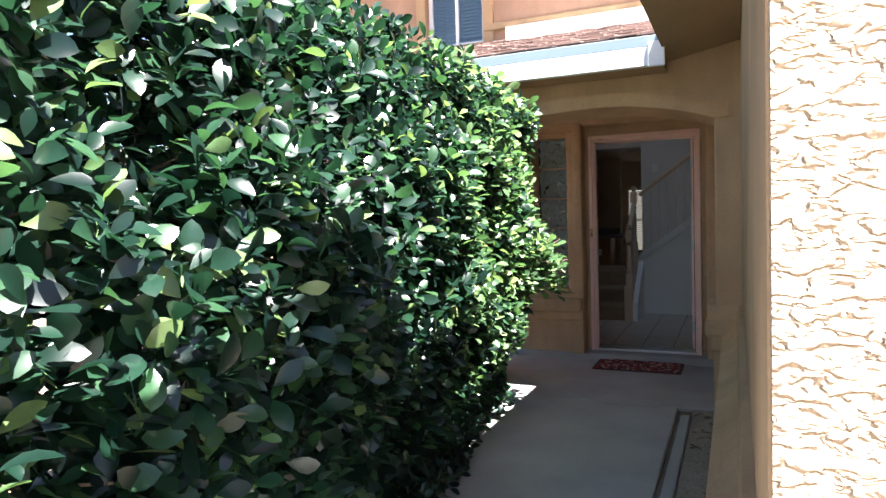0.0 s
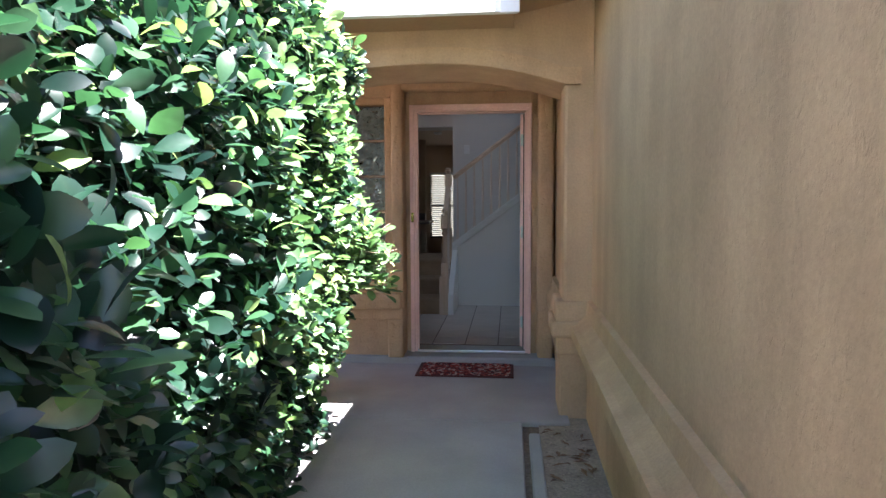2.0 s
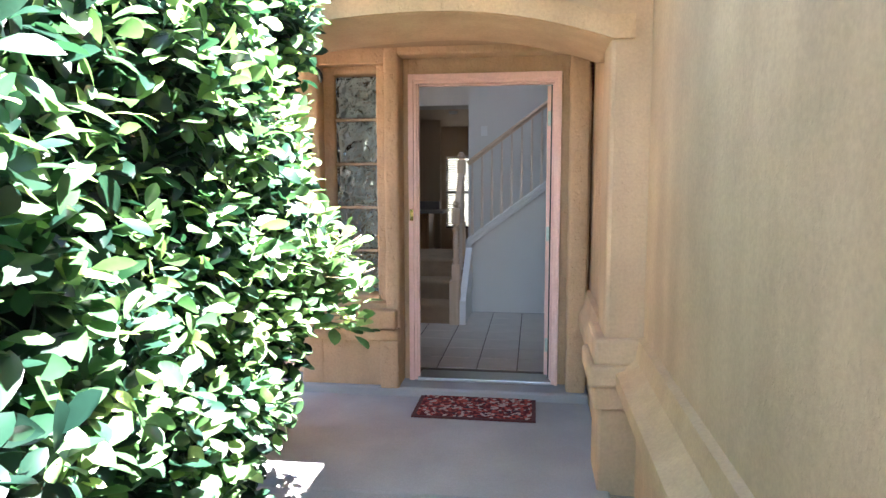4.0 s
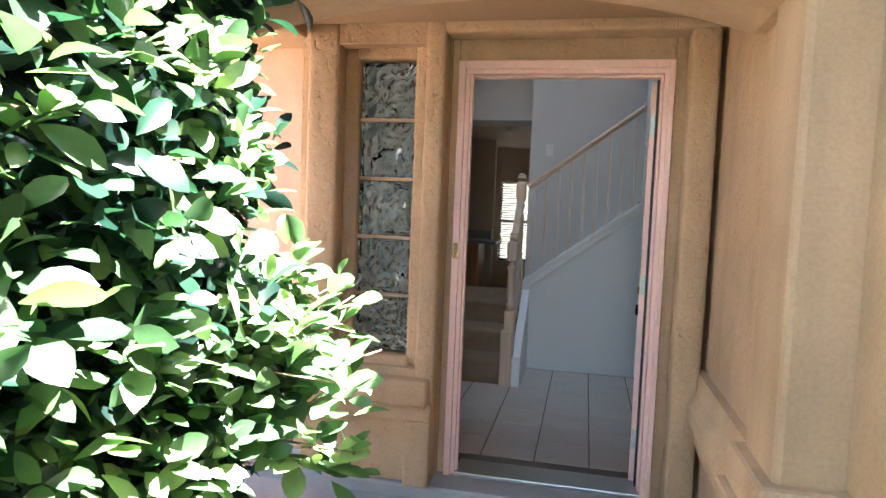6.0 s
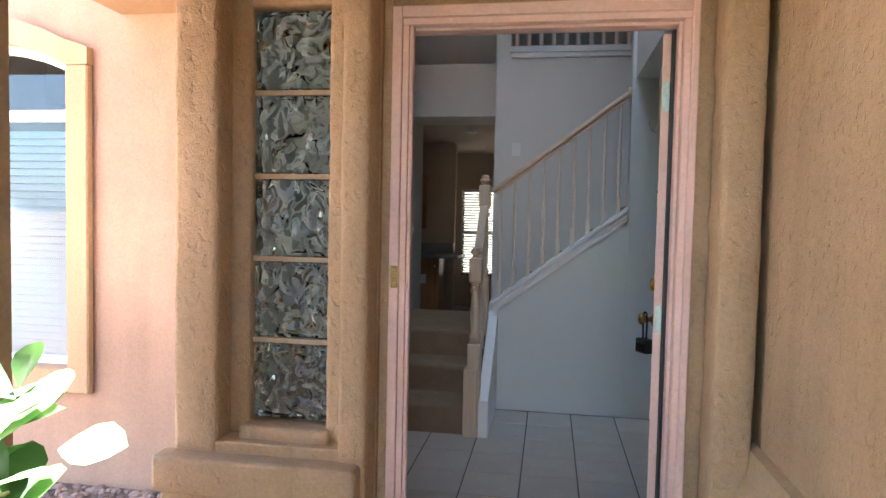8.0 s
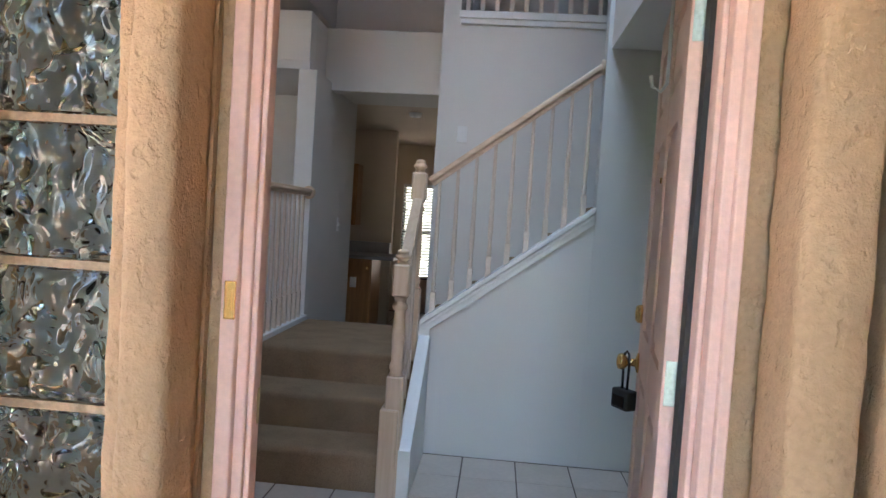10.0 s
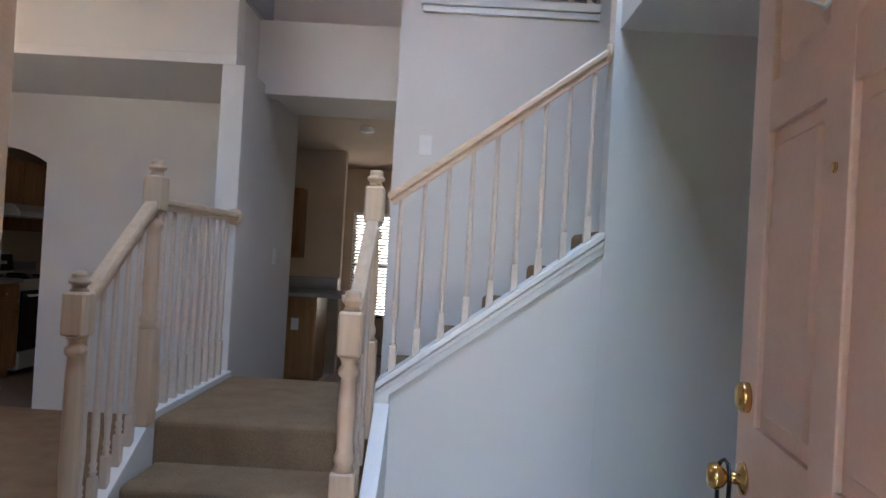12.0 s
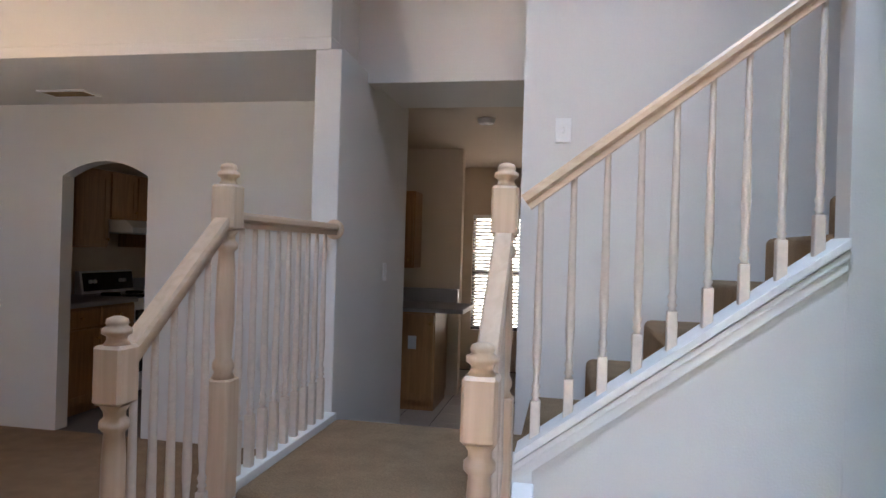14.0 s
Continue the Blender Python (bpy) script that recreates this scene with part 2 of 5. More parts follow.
BARK = material("grey_brown_bark", (0.17, 0.12, 0.085), 0.9, grain=0.25, grain_scale=50, bump=0.004, bump_scale=60)
SHADE_GLOW = glow_material("lit_amber_glass", (1.0, 0.66, 0.26), 0.045)
# Glows by itself in place of daylight on the yard; base kept near black
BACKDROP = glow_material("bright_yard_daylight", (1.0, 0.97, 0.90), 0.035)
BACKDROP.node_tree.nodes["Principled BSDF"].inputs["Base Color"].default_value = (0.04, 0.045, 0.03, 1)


def leaf_material(name, tones, through_light):
    """Waxy leaves; tones: four base colours from dark to pale leaf."""
    m = bpy.data.materials.new(name)
    m.use_nodes = True
    nt = m.node_tree
    p = nt.nodes["Principled BSDF"]
    g = nt.nodes.new("ShaderNodeNewGeometry")
    r = nt.nodes.new("ShaderNodeValToRGB")
    e = r.color_ramp.elements
    e[0].position, e[0].color = 0.0, (*tones[0], 1)
    e[1].position, e[1].color = 1.0, (*tones[3], 1)
    a = e.new(0.62)
    a.color = (*tones[1], 1)
    b = e.new(0.90)
    b.color = (*tones[2], 1)
    nt.links.new(g.outputs["Random Per Island"], r.inputs["Fac"])
    co = nt.nodes.new("ShaderNodeTexCoord")
    n = nt.nodes.new("ShaderNodeTexNoise")
    n.inputs["Scale"].default_value = 60
    nt.links.new(co.outputs["Object"], n.inputs["Vector"])
    mr = nt.nodes.new("ShaderNodeMapRange")
    mr.inputs["To Min"].default_value, mr.inputs["To Max"].default_value = 0.75, 1.25
    nt.links.new(n.outputs["Fac"], mr.inputs["Value"])
    s = nt.nodes.new("ShaderNodeVectorMath")
    s.operation = "SCALE"
    nt.links.new(r.outputs[0], s.inputs[0])
    nt.links.new(mr.outputs[0], s.inputs["Scale"])
    nt.links.new(s.outputs[0], p.inputs["Base Color"])
    p.inputs["Roughness"].default_value = 0.33
    p.inputs["Specular IOR Level"].default_value = 0.48
    tr = nt.nodes.new("ShaderNodeBsdfTranslucent")
    s2 = nt.nodes.new("ShaderNodeVectorMath")
    s2.operation = "MULTIPLY"
    s2.inputs[1].default_value = (2.2, 2.3, 1.5)
    nt.links.new(s.outputs[0], s2.inputs[0])
    nt.links.new(s2.outputs[0], tr.inputs["Color"])
    mix = nt.nodes.new("ShaderNodeMixShader")
    mix.inputs[0].default_value = through_light
    nt.links.new(p.outputs[0], mix.inputs[1])
    nt.links.new(tr.outputs[0], mix.inputs[2])
    nt.links.new(mix.outputs[0], nt.nodes["Material Output"].inputs["Surface"])
    return m


# The hedge's deep shade is put into these near-black greens
LEAF = leaf_material("shade_dark_glossy_leaf", ((0.0025, 0.010, 0.008), (0.0095, 0.032, 0.019), (0.026, 0.070, 0.030), (0.12, 0.18, 0.065)), 0.30)
# Sun on the far end and the shoots is put into these pale tones
SUN_LEAF = leaf_material("sunlit_pale_leaf", ((0.02, 0.05, 0.022), (0.065, 0.125, 0.05), (0.13, 0.20, 0.085), (0.24, 0.30, 0.14)), 0.34)


# ---- mesh helpers ----
def box(bm, x0, y0, z0, x1, y1, z1, bevel=0.0, seg=1):
    v = [bm.verts.new((x, y, z)) for z in (z0, z1) for y in (y0, y1) for x in (x0, x1)]
    fs = [bm.faces.new([v[i] for i in q]) for q in ((0, 2, 3, 1), (4, 5, 7, 6), (0, 1, 5, 4), (2, 6, 7, 3), (0, 4, 6, 2), (1, 3, 7, 5))]
    if bevel:
        es = list({e for f in fs for e in f.edges})
        bmesh.ops.bevel(bm, geom=es, offset=bevel, segments=seg, affect="EDGES", profile=0.5)
    return bm


def prism(bm, pts, axis, a, b, bevel=0.0):
    """A polygon pushed along an axis from a to b; pts hold the two other coordinates in order."""
    def at(p, c):
        q = list(p)
        q.insert("xyz".index(axis), c)
        return q
    lo = [bm.verts.new(at(p, a)) for p in pts]
    hi = [bm.verts.new(at(p, b)) for p in pts]
    fs = [bm.faces.new(lo), bm.faces.new(hi)]
    n = len(pts)
    fs += [bm.faces.new((lo[i], lo[(i + 1) % n], hi[(i + 1) % n], hi[i])) for i in range(n)]
    bmesh.ops.recalc_face_normals(bm, faces=fs)
    if bevel:
        bmesh.ops.bevel(bm, geom=list({e for f in fs for e in f.edges}), offset=bevel, segments=2, affect="EDGES", profile=0.5)
    return bm


def lathe(bm, profile, seg=14, at=(0, 0, 0)):
    rings = []
    for r, z in profile:
        rings.append([bm.verts.new((at[0] + r * math.cos(k * math.tau / seg), at[1] + r * math.sin(k * math.tau / seg), at[2] + z)) for k in range(seg)])
    for a, b in zip(rings, rings[1:]):
        for k in range(seg):
            f = bm.faces.new((a[k], a[(k + 1) % seg], b[(k + 1) % seg], b[k]))
            f.smooth = True
    bm.faces.new(rings[0][::-1])
    bm.faces.new(rings[-1])
    return bm


def tube(bm, pts, r0, r1=None, seg=8):
    r1 = r0 if r1 is None else r1
    rings = []
    n = len(pts)
    for i, p in enumerate(pts):
        p = Vector(p)
        d = (Vector(pts[min(i + 1, n - 1)]) - Vector(pts[max(i - 1, 0)])).normalized()
        a = d.orthogonal().normalized()
        b = d.cross(a)
        r = r0 + (r1 - r0) * i / max(1, n - 1)
        rings.append([bm.verts.new(p + r * (math.cos(k * math.tau / seg) * a + math.sin(k * math.tau / seg) * b)) for k in range(seg)])
    for a, b in zip(rings, rings[1:]):
        best = min(range(seg), key=lambda s: (a[0].co - b[s].co).length)
        for k in range(seg):
            f = bm.faces.new((a[k], a[(k + 1) % seg], b[(k + 1 + best) % seg], b[(k + best) % seg]))
            f.smooth = True
    bm.faces.new(rings[0][::-1])
    bm.faces.new(rings[-1])
    return bm


def worn_box(bm, x0, y0, z0, x1, y1, z1, r=0.022, amp=0.007, pitch=0.045):
    """A box with rounded arrises and a lumpy, hand-floated face."""
    lo, hi = (x0, y0, z0), (x1, y1, z1)
    cuts = []
    for a, b in zip(lo, hi):
        e = min(r, (b - a) * 0.45)
        n = max(1, round((b - a - 2 * e) / pitch))
        cuts.append([a, a + 0.4 * e] + [a + e + (b - a - 2 * e) * i / n for i in range(n + 1)] + [b - 0.4 * e, b])
    seen = {}

    def vert(p):
        key = tuple(round(c, 5) for c in p)
        if key not in seen:
            q = Vector([min(max(c, a + min(r, (b - a) * 0.45)), b - min(r, (b - a) * 0.45)) for c, a, b in zip(p, lo, hi)])
            d = Vector(p) - q
            way = d.normalized()
            v = Vector(p)
            h = noise.noise(v * 9.0) * 0.6 + noise.noise(v * 27.0) * 0.4 + noise.noise(v * 60.0) * 0.25
            seen[key] = bm.verts.new(q + way * (min(d.length, r) + amp * h))
        return seen[key]
    for ax in range(3):
        u, w = (ax + 1) % 3, (ax + 2) % 3
        for side in (lo[ax], hi[ax]):
            for ua, ub in zip(cuts[u], cuts[u][1:]):
                for wa, wb in zip(cuts[w], cuts[w][1:]):
                    quad = []
                    for a, b in ((ua, wa), (ub, wa), (ub, wb), (ua, wb)):
                        p = [0.0, 0.0, 0.0]
                        p[ax], p[u], p[w] = side, a, b
                        quad.append(vert(p))
                    f = bm.faces.new(quad)
                    f.smooth = True
    return bm


def link(name, bm, mat):
    bmesh.ops.recalc_face_normals(bm, faces=bm.faces)
    me = bpy.data.meshes.new(name)
    bm.to_mesh(me)
    bm.free()
    for m in (mat if isinstance(mat, (list, tuple)) else [mat]):
        me.materials.append(m)
    return new(name, me)


def part(name, bm, mat, parent, label=""):
    ob = link(name, bm, mat)
    ob.parent = parent
    return tagged(ob, label)


def solid(name, mat, *boxes, bevel=0.0, label="", category="", kind="structure"):
    bm = bmesh.new()
    for b in boxes:
        box(bm, *b, bevel=bevel)
    return tagged(link(name, bm, mat), label, category, "", kind)


def thing(name, at, label, category, group="", kind=""):
    ob = new(name)
    ob.empty_display_size = 0.1
    ob.location = at
    return tagged(ob, label, category, group, kind)


def B(*args, bevel=0.0, seg=1):
    return box(bmesh.new(), *args, bevel=bevel, seg=seg)


# ---- outside structure ----
G = -0.09     # soil level
P = -0.06     # concrete level
RX = 1.14     # garage wall face
solid("ground", SOIL, (-400, -400, G - 0.5, 400, 400, G), label="bare dry soil round the house", category="ground")
solid("path", CONCRETE, (-0.85, -6, G - 0.1, 0.70, 5.615, P), bevel=0.008, label="grey concrete front path with worn edges", category="path")
solid("porch_slab", CONCRETE, (-1.45, 5.628, G - 0.1, 1.0, 7.09, P), bevel=0.008, label="grey concrete porch slab", category="porch")
solid("porch_kerb", CONCRETE, (-1.22, 7.02, P - 0.02, 1.0, 7.4, 0.0), bevel=0.012, label="raised concrete kerb under the front door wall", category="kerb")
solid("path_edging", CONCRETE, (0.735, 1.2, G - 0.05, 0.80, 5.4, P + 0.015), bevel=0.008, label="thin concrete edging beside the path", category="edging")

solid("planting_strip", STRIP_SOIL, (0.802, 1.2, G - 0.05, RX - 0.02, 5.78, G + 0.012), label="pale dusty soil in the narrow planting strip", category="soil")

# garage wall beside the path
solid("wall_garage", STUCCO_ROUGH, (RX + 0.004, 1.55, G - 0.1, 7.0, 1.60, 2.62), label="coarse tan stucco end wall, paled in colour for the sun", category="wall")
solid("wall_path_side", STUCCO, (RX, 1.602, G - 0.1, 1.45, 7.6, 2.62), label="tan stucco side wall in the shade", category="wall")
bm = bmesh.new()
prism(bm, [(RX + 0.02, 0.705), (RX - 0.03, 0.69), (RX - 0.032, 0.665), (RX - 0.04, 0.60), (RX - 0.095, 0.55), (RX - 0.13, 0.535), (RX - 0.13, 0.465), (RX - 0.08, 0.455), (RX - 0.075, 0.35), (RX - 0.025, 0.34), (RX - 0.025, G - 0.05), (RX + 0.02, G - 0.05)], "y", 1.9, 5.795)
tagged(link("wall_base_trim", bm, FOAM_TRIM), "stepped tan stucco trim along the side wall", "trim", "", "structure")

# arch in front of the porch
AX0, AX1, AY0, AY1 = -1.06, 0.96, 5.8, 6.42
ASPR, ACRN, ATOP = 2.06, 2.205, 2.75
N = 24


def arch_z(x, spring=ASPR, crown=ACRN, a=AX0, b=AX1):
    mid = 0.12
    u = (x - mid) / (b - mid if x > mid else mid - a)
    return crown - (crown - spring) * u * u


bm = bmesh.new()
pts = [(AX0 + (AX1 - AX0) * i / N, 0) for i in range(N + 1)]
poly = [(x, arch_z(x)) for x, _ in pts]
for (xa, za), (xb, zb) in zip(poly, poly[1:]):
    prism(bm, [(xa, za), (xb, zb), (xb, ATOP), (xa, ATOP)], "y", AY0, AY1)
box(bm, AX1, AY0, ASPR, RX - 0.002, AY1, ATOP)
box(bm, AX0 - 0.45, AY0, ASPR, AX0, AY1, ATOP)
bmesh.ops.remove_doubles(bm, verts=bm.verts, dist=1e-4)
tagged(link("wall_arch", bm, STUCCO), "tan stucco wall with a low arch over the porch", "wall", "", "structure")
bm = bmesh.new()
for (xa, za), (xb, zb) in zip(poly, poly[1:]):
    prism(bm, [(xa, za + 0.002), (xb, zb + 0.002), (xb, zb + 0.105), (xa, za + 0.105)], "y", AY0 - 0.03, AY0 + 0.01)
box(bm, AX1, AY0 - 0.03, ASPR, AX1 + 0.10, AY0 + 0.01, ASPR + 0.105)
bmesh.ops.remove_doubles(bm, verts=bm.verts, dist=1e-4)
tagged(link("arch_trim", bm, FOAM_TRIM), "raised tan band that follows the arch", "trim", "", "structure")


def pilaster(name, x0, x1, out, AY1):
    bm = bmesh.new()
    c = 0.02
    ring = [(x0 + c, AY0), (x1 - c, AY0), (x1 - 0.3 * c, AY0 + 0.3 * c), (x1, AY0 + c), (x1, AY1 - c), (x1 - c, AY1), (x0 + c, AY1), (x0, AY1 - c), (x0, AY0 + c), (x0 + 0.3 * c, AY0 + 0.3 * c)]
    prism(bm, ring, "z", 0.66, ASPR)
    box(bm, x0 - 0.075 * out[0], AY0 - 0.07, 0.46, x1 + 0.075 * out[1], AY1 + 0.05, 0.565, bevel=0.018, seg=2)
    box(bm, x0 - 0.05 * out[0], AY0 - 0.045, 0.56, x1 + 0.05 * out[1], AY1 + 0.03, 0.69, bevel=0.018, seg=2)
    box(bm, x0 - 0.045 * out[0], AY0 - 0.04, 0.345, x1 + 0.045 * out[1], AY1 + 0.03, 0.465, bevel=0.012, seg=2)
    box(bm, x0 - 0.02 * out[0], AY0 - 0.02, G - 0.05, x1 + 0.02 * out[1], AY1 + 0.01, 0.35, bevel=0.01)
    return tagged(link(name, bm, STUCCO), "tan stucco pilaster with a stepped base block", "pilaster", "", "structure")


pilaster("pilaster_east", AX1, RX + 0.08, (1, 0), 6.13)
pilaster("pilaster_west", AX0 - 0.4, AX0, (1, 1), AY1)

# porch side and door wall
solid("wall_porch_side", PORCH_STUCCO, (1.0, 6.132, G - 0.05, RX - 0.001, 7.6, ASPR - 0.002), (1.0, AY1 + 0.002, ASPR - 0.002, RX - 0.001, 7.6, 2.7), label="tan stucco side wall of the porch", category="wall")
bm = bmesh.new()
prism(bm, [(1.02, 0.70), (0.97, 0.685), (0.96, 0.60), (0.925, 0.54), (0.925, 0.47), (0.96, 0.46), (0.965, 0.35), (1.02, 0.34)], "y", 6.15, 7.13)
tagged(link("porch_trim", bm, FOAM_TRIM), "stepped stucco trim on the porch side wall", "trim", "", "structure")
solid("porch_beam", PORCH_STUCCO, (-1.16, AY1 + 0.001, 2.23, -1.0, 7.049, 2.46), bevel=0.01, label="tan stucco beam along the open side of the porch", category="beam")
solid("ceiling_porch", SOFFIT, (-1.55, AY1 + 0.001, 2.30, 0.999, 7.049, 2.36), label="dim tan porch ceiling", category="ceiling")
WY0, WY1 = 7.05, 7.40
DX0, DX1, DZ = -0.188, 0.752, 2.085    # door opening
bm = bmesh.new()
worn_box(bm, -1.0, WY0, -0.01, -0.83, 7.29, 2.75)
worn_box(bm, -0.385, WY0, -0.01, -0.285, 7.21, 2.75)
for b in ((-0.87, WY0 + 0.006, 0.0, -0.345, WY1, 0.585), (-0.87, WY0 + 0.006, 2.20, -0.345, WY1, 2.75), (-1.14, 7.291, 0.0, -0.831, WY1, 2.75),
          (-0.384, 7.211, 0.0, -0.286, WY1, 2.75), (-0.285, 7.23, 0.0, -0.246, 7.33, 2.75), (0.80, 7.23, 0.0, 1.0, WY1, 2.75),
          (-0.246, 7.23, 2.147, 0.80, WY1, 2.75)):
    box(bm, *b, bevel=0.005)
worn_box(bm, -0.30, WY0 + 0.004, 2.25, 1.0, 7.2295, 2.75)
worn_box(bm, 0.85, WY0 + 0.01, -0.01, 0.976, 7.2295, 2.27)
tagged(link("wall_front_door", bm, PORCH_STUCCO), "tan stucco wall round the front door and glass blocks, tinted orange for bounce light", "wall", "", "structure")
bm = bmesh.new()
worn_box(bm, -1.045, WY0 - 0.075, 0.41, -0.30, WY0 + 0.03, 0.545, r=0.02)
worn_box(bm, -1.03, WY0 - 0.038, 0.325, -0.288, WY0 + 0.03, 0.418, r=0.014)
worn_box(bm, -0.42, WY0 - 0.034, -0.01, -0.287, WY0 + 0.03, 0.33, r=0.014)
tagged(link("window_ledge", bm, PORCH_STUCCO), "stepped tan stucco ledge under the glass blocks, tinted orange for bounce light", "ledge", "", "structure")


def glass_block_window():
    x0, x1, z0, z1, y0, y1 = -0.755, -0.455, 0.632, 2.145, 7.17, 7.27
    w = thing("glass_block_window", (-0.635, 7.25, 0.585), "column of five wavy greenish glass blocks set in mortar", "window", kind="structure")
    bm = bmesh.new()
    for b in ((-0.84, 7.155, 0.58, x0, 7.27, 2.21), (x1, 7.13, 0.58, -0.375, 7.27, 2.21), (x0 - 0.02, 7.10, 0.55, x1 + 0.02, 7.27, z0), (x0 - 0.02, 7.15, z1, x1 + 0.02, 7.27, 2.22)):
        worn_box(bm, *b, r=0.018, amp=0.006, pitch=0.03)
    part("surround", bm, PORCH_STUCCO, w, "worn tan stucco reveal")
    h = (z1 - z0) / 5
    for i in range(5):
        if i:
            part("joint", B(x0, y0 + 0.008, z0 + i * h - 0.009, x1, y1 - 0.01, z0 + i * h + 0.009), MORTAR, w)
    for i in range(5):
        part("glass_block", B(x0 + 0.003, y0 + 0.004, z0 + i * h + 0.010, x1 - 0.003, y1, z0 + (i + 1) * h - 0.010, bevel=0.014, seg=2), BLOCK_GLASS, w)
    w_inv = Matrix.Translation(-w.location)
    for o in w.children:
        o.matrix_parent_inverse = w_inv
    return w


glass_block_window()


def casing():
    c = thing("door_casing", (0.28, 7.23, 0.0), "weathered pink wooden door casing with a brass strike plate", "door frame", kind="structure")
    T = Matrix.Translation(-c.location)
    y0, y1 = 7.195, 7.37
    for n, b in (("jamb", (-0.245, y0, 0.0, DX0 - 0.022, y0 + 0.05, 2.147)), ("jamb", (DX1 + 0.022, y0, 0.0, 0.798, y0 + 0.05, 2.147)),
                 ("head", (DX0 - 0.022, y0, DZ + 0.022, DX1 + 0.022, y0 + 0.05, 2.147)),
                 ("jamb_liner", (DX0 - 0.035, y0 + 0.02, 0.0, DX0, 7.305, DZ)), ("jamb_liner", (DX1, y0 + 0.02, 0.0, DX1 + 0.035, y1, DZ)),
                 ("head_liner", (DX0 - 0.035, y0 + 0.02, DZ, DX1 + 0.035, y1, DZ + 0.035)),
                 ("door_stop", (DX0, 7.225, 0.0, DX0 + 0.013, 7.255, DZ)), ("door_stop", (DX1 - 0.013, 7.25, 0.0, DX1, 7.30, DZ)), ("door_stop", (DX0 + 0.013, 7.25, DZ - 0.013, DX1 - 0.013, 7.30, DZ))):
        part(n, B(*b, bevel=0.004, seg=2), CASING_PAINT, c)
    part("threshold", B(DX0, 7.20, -0.002, DX1, 7.40, 0.022, bevel=0.006, seg=2), STEEL, c, "dull aluminium threshold")
    bm = B(-0.236, y0 - 0.004, 1.145, -0.212, y0 + 0.001, 1.225, bevel=0.001)
    box(bm, -0.231, y0 - 0.0055, 1.165, -0.219, y0 - 0.0035, 1.205)
    part("strike_plate", bm, BRASS, c, "brass strike plate")
    part("strike_plate", B(DX0 - 0.002, 7.268, 0.90, DX0 + 0.004, 7.293, 0.98, bevel=0.001), BRASS, c, "brass strike plate")
    part("weatherstrip", B(DX1 - 0.022, 7.304, 0.0, DX1 - 0.002, 7.338, DZ - 0.014), RUBBER, c, "black rubber weatherstrip")
    for o in c.children:
        o.matrix_parent_inverse = T
    return c


casing()

# front wall of the living room and the storey above
solid("wall_front", SALMON,
      (-6.0, 8.05, G - 0.1, -3.33, 8.25, 6.2), (-3.33, 8.05, G - 0.1, -2.2, 8.25, 0.55), (-3.33, 8.05, 2.30, -2.36, 8.25, 6.2), (-2.36, 8.05, 2.30, -2.2, 8.25, 3.45), (-2.36, 8.05, 4.4, -2.2, 8.25, 6.2),
      (-2.2, 8.05, G - 0.1, -1.141, 8.25, 3.45), (-2.2, 8.05, 4.4, -1.141, 8.25, 6.2), (-1.62, 8.05, 3.45, -1.141, 8.25, 4.4),
      # unseen opening at z 4.5 to 4.95, added to go with the foyer fill lamp
      (-1.141, 8.05, 2.9, 3.4, 8.25, 4.1), (-1.141, 8.05, 4.95, 3.4, 8.25, 6.2), (-1.141, 8.05, 4.1, -0.4, 8.25, 4.95), (0.8, 8.05, 4.1, 3.4, 8.25, 4.95), (-0.4, 8.05, 4.1, 0.8, 8.25, 4.5),
      label="salmon stucco front wall of two storeys", category="wall")
solid("wall_foyer_west", WALL_PAINT, (-1.14, WY1 + 0.001, 0.0, -1.0, 8.05, 3.4), label="white wall between the foyer and the outside", category="wall")

# roof over the porch: soffit, fascia, shingles
EX0, EX1, EY, EZ = -1.9, 0.66, 5.345, 2.39
RS = 0.31    # rise per metre of the porch roof


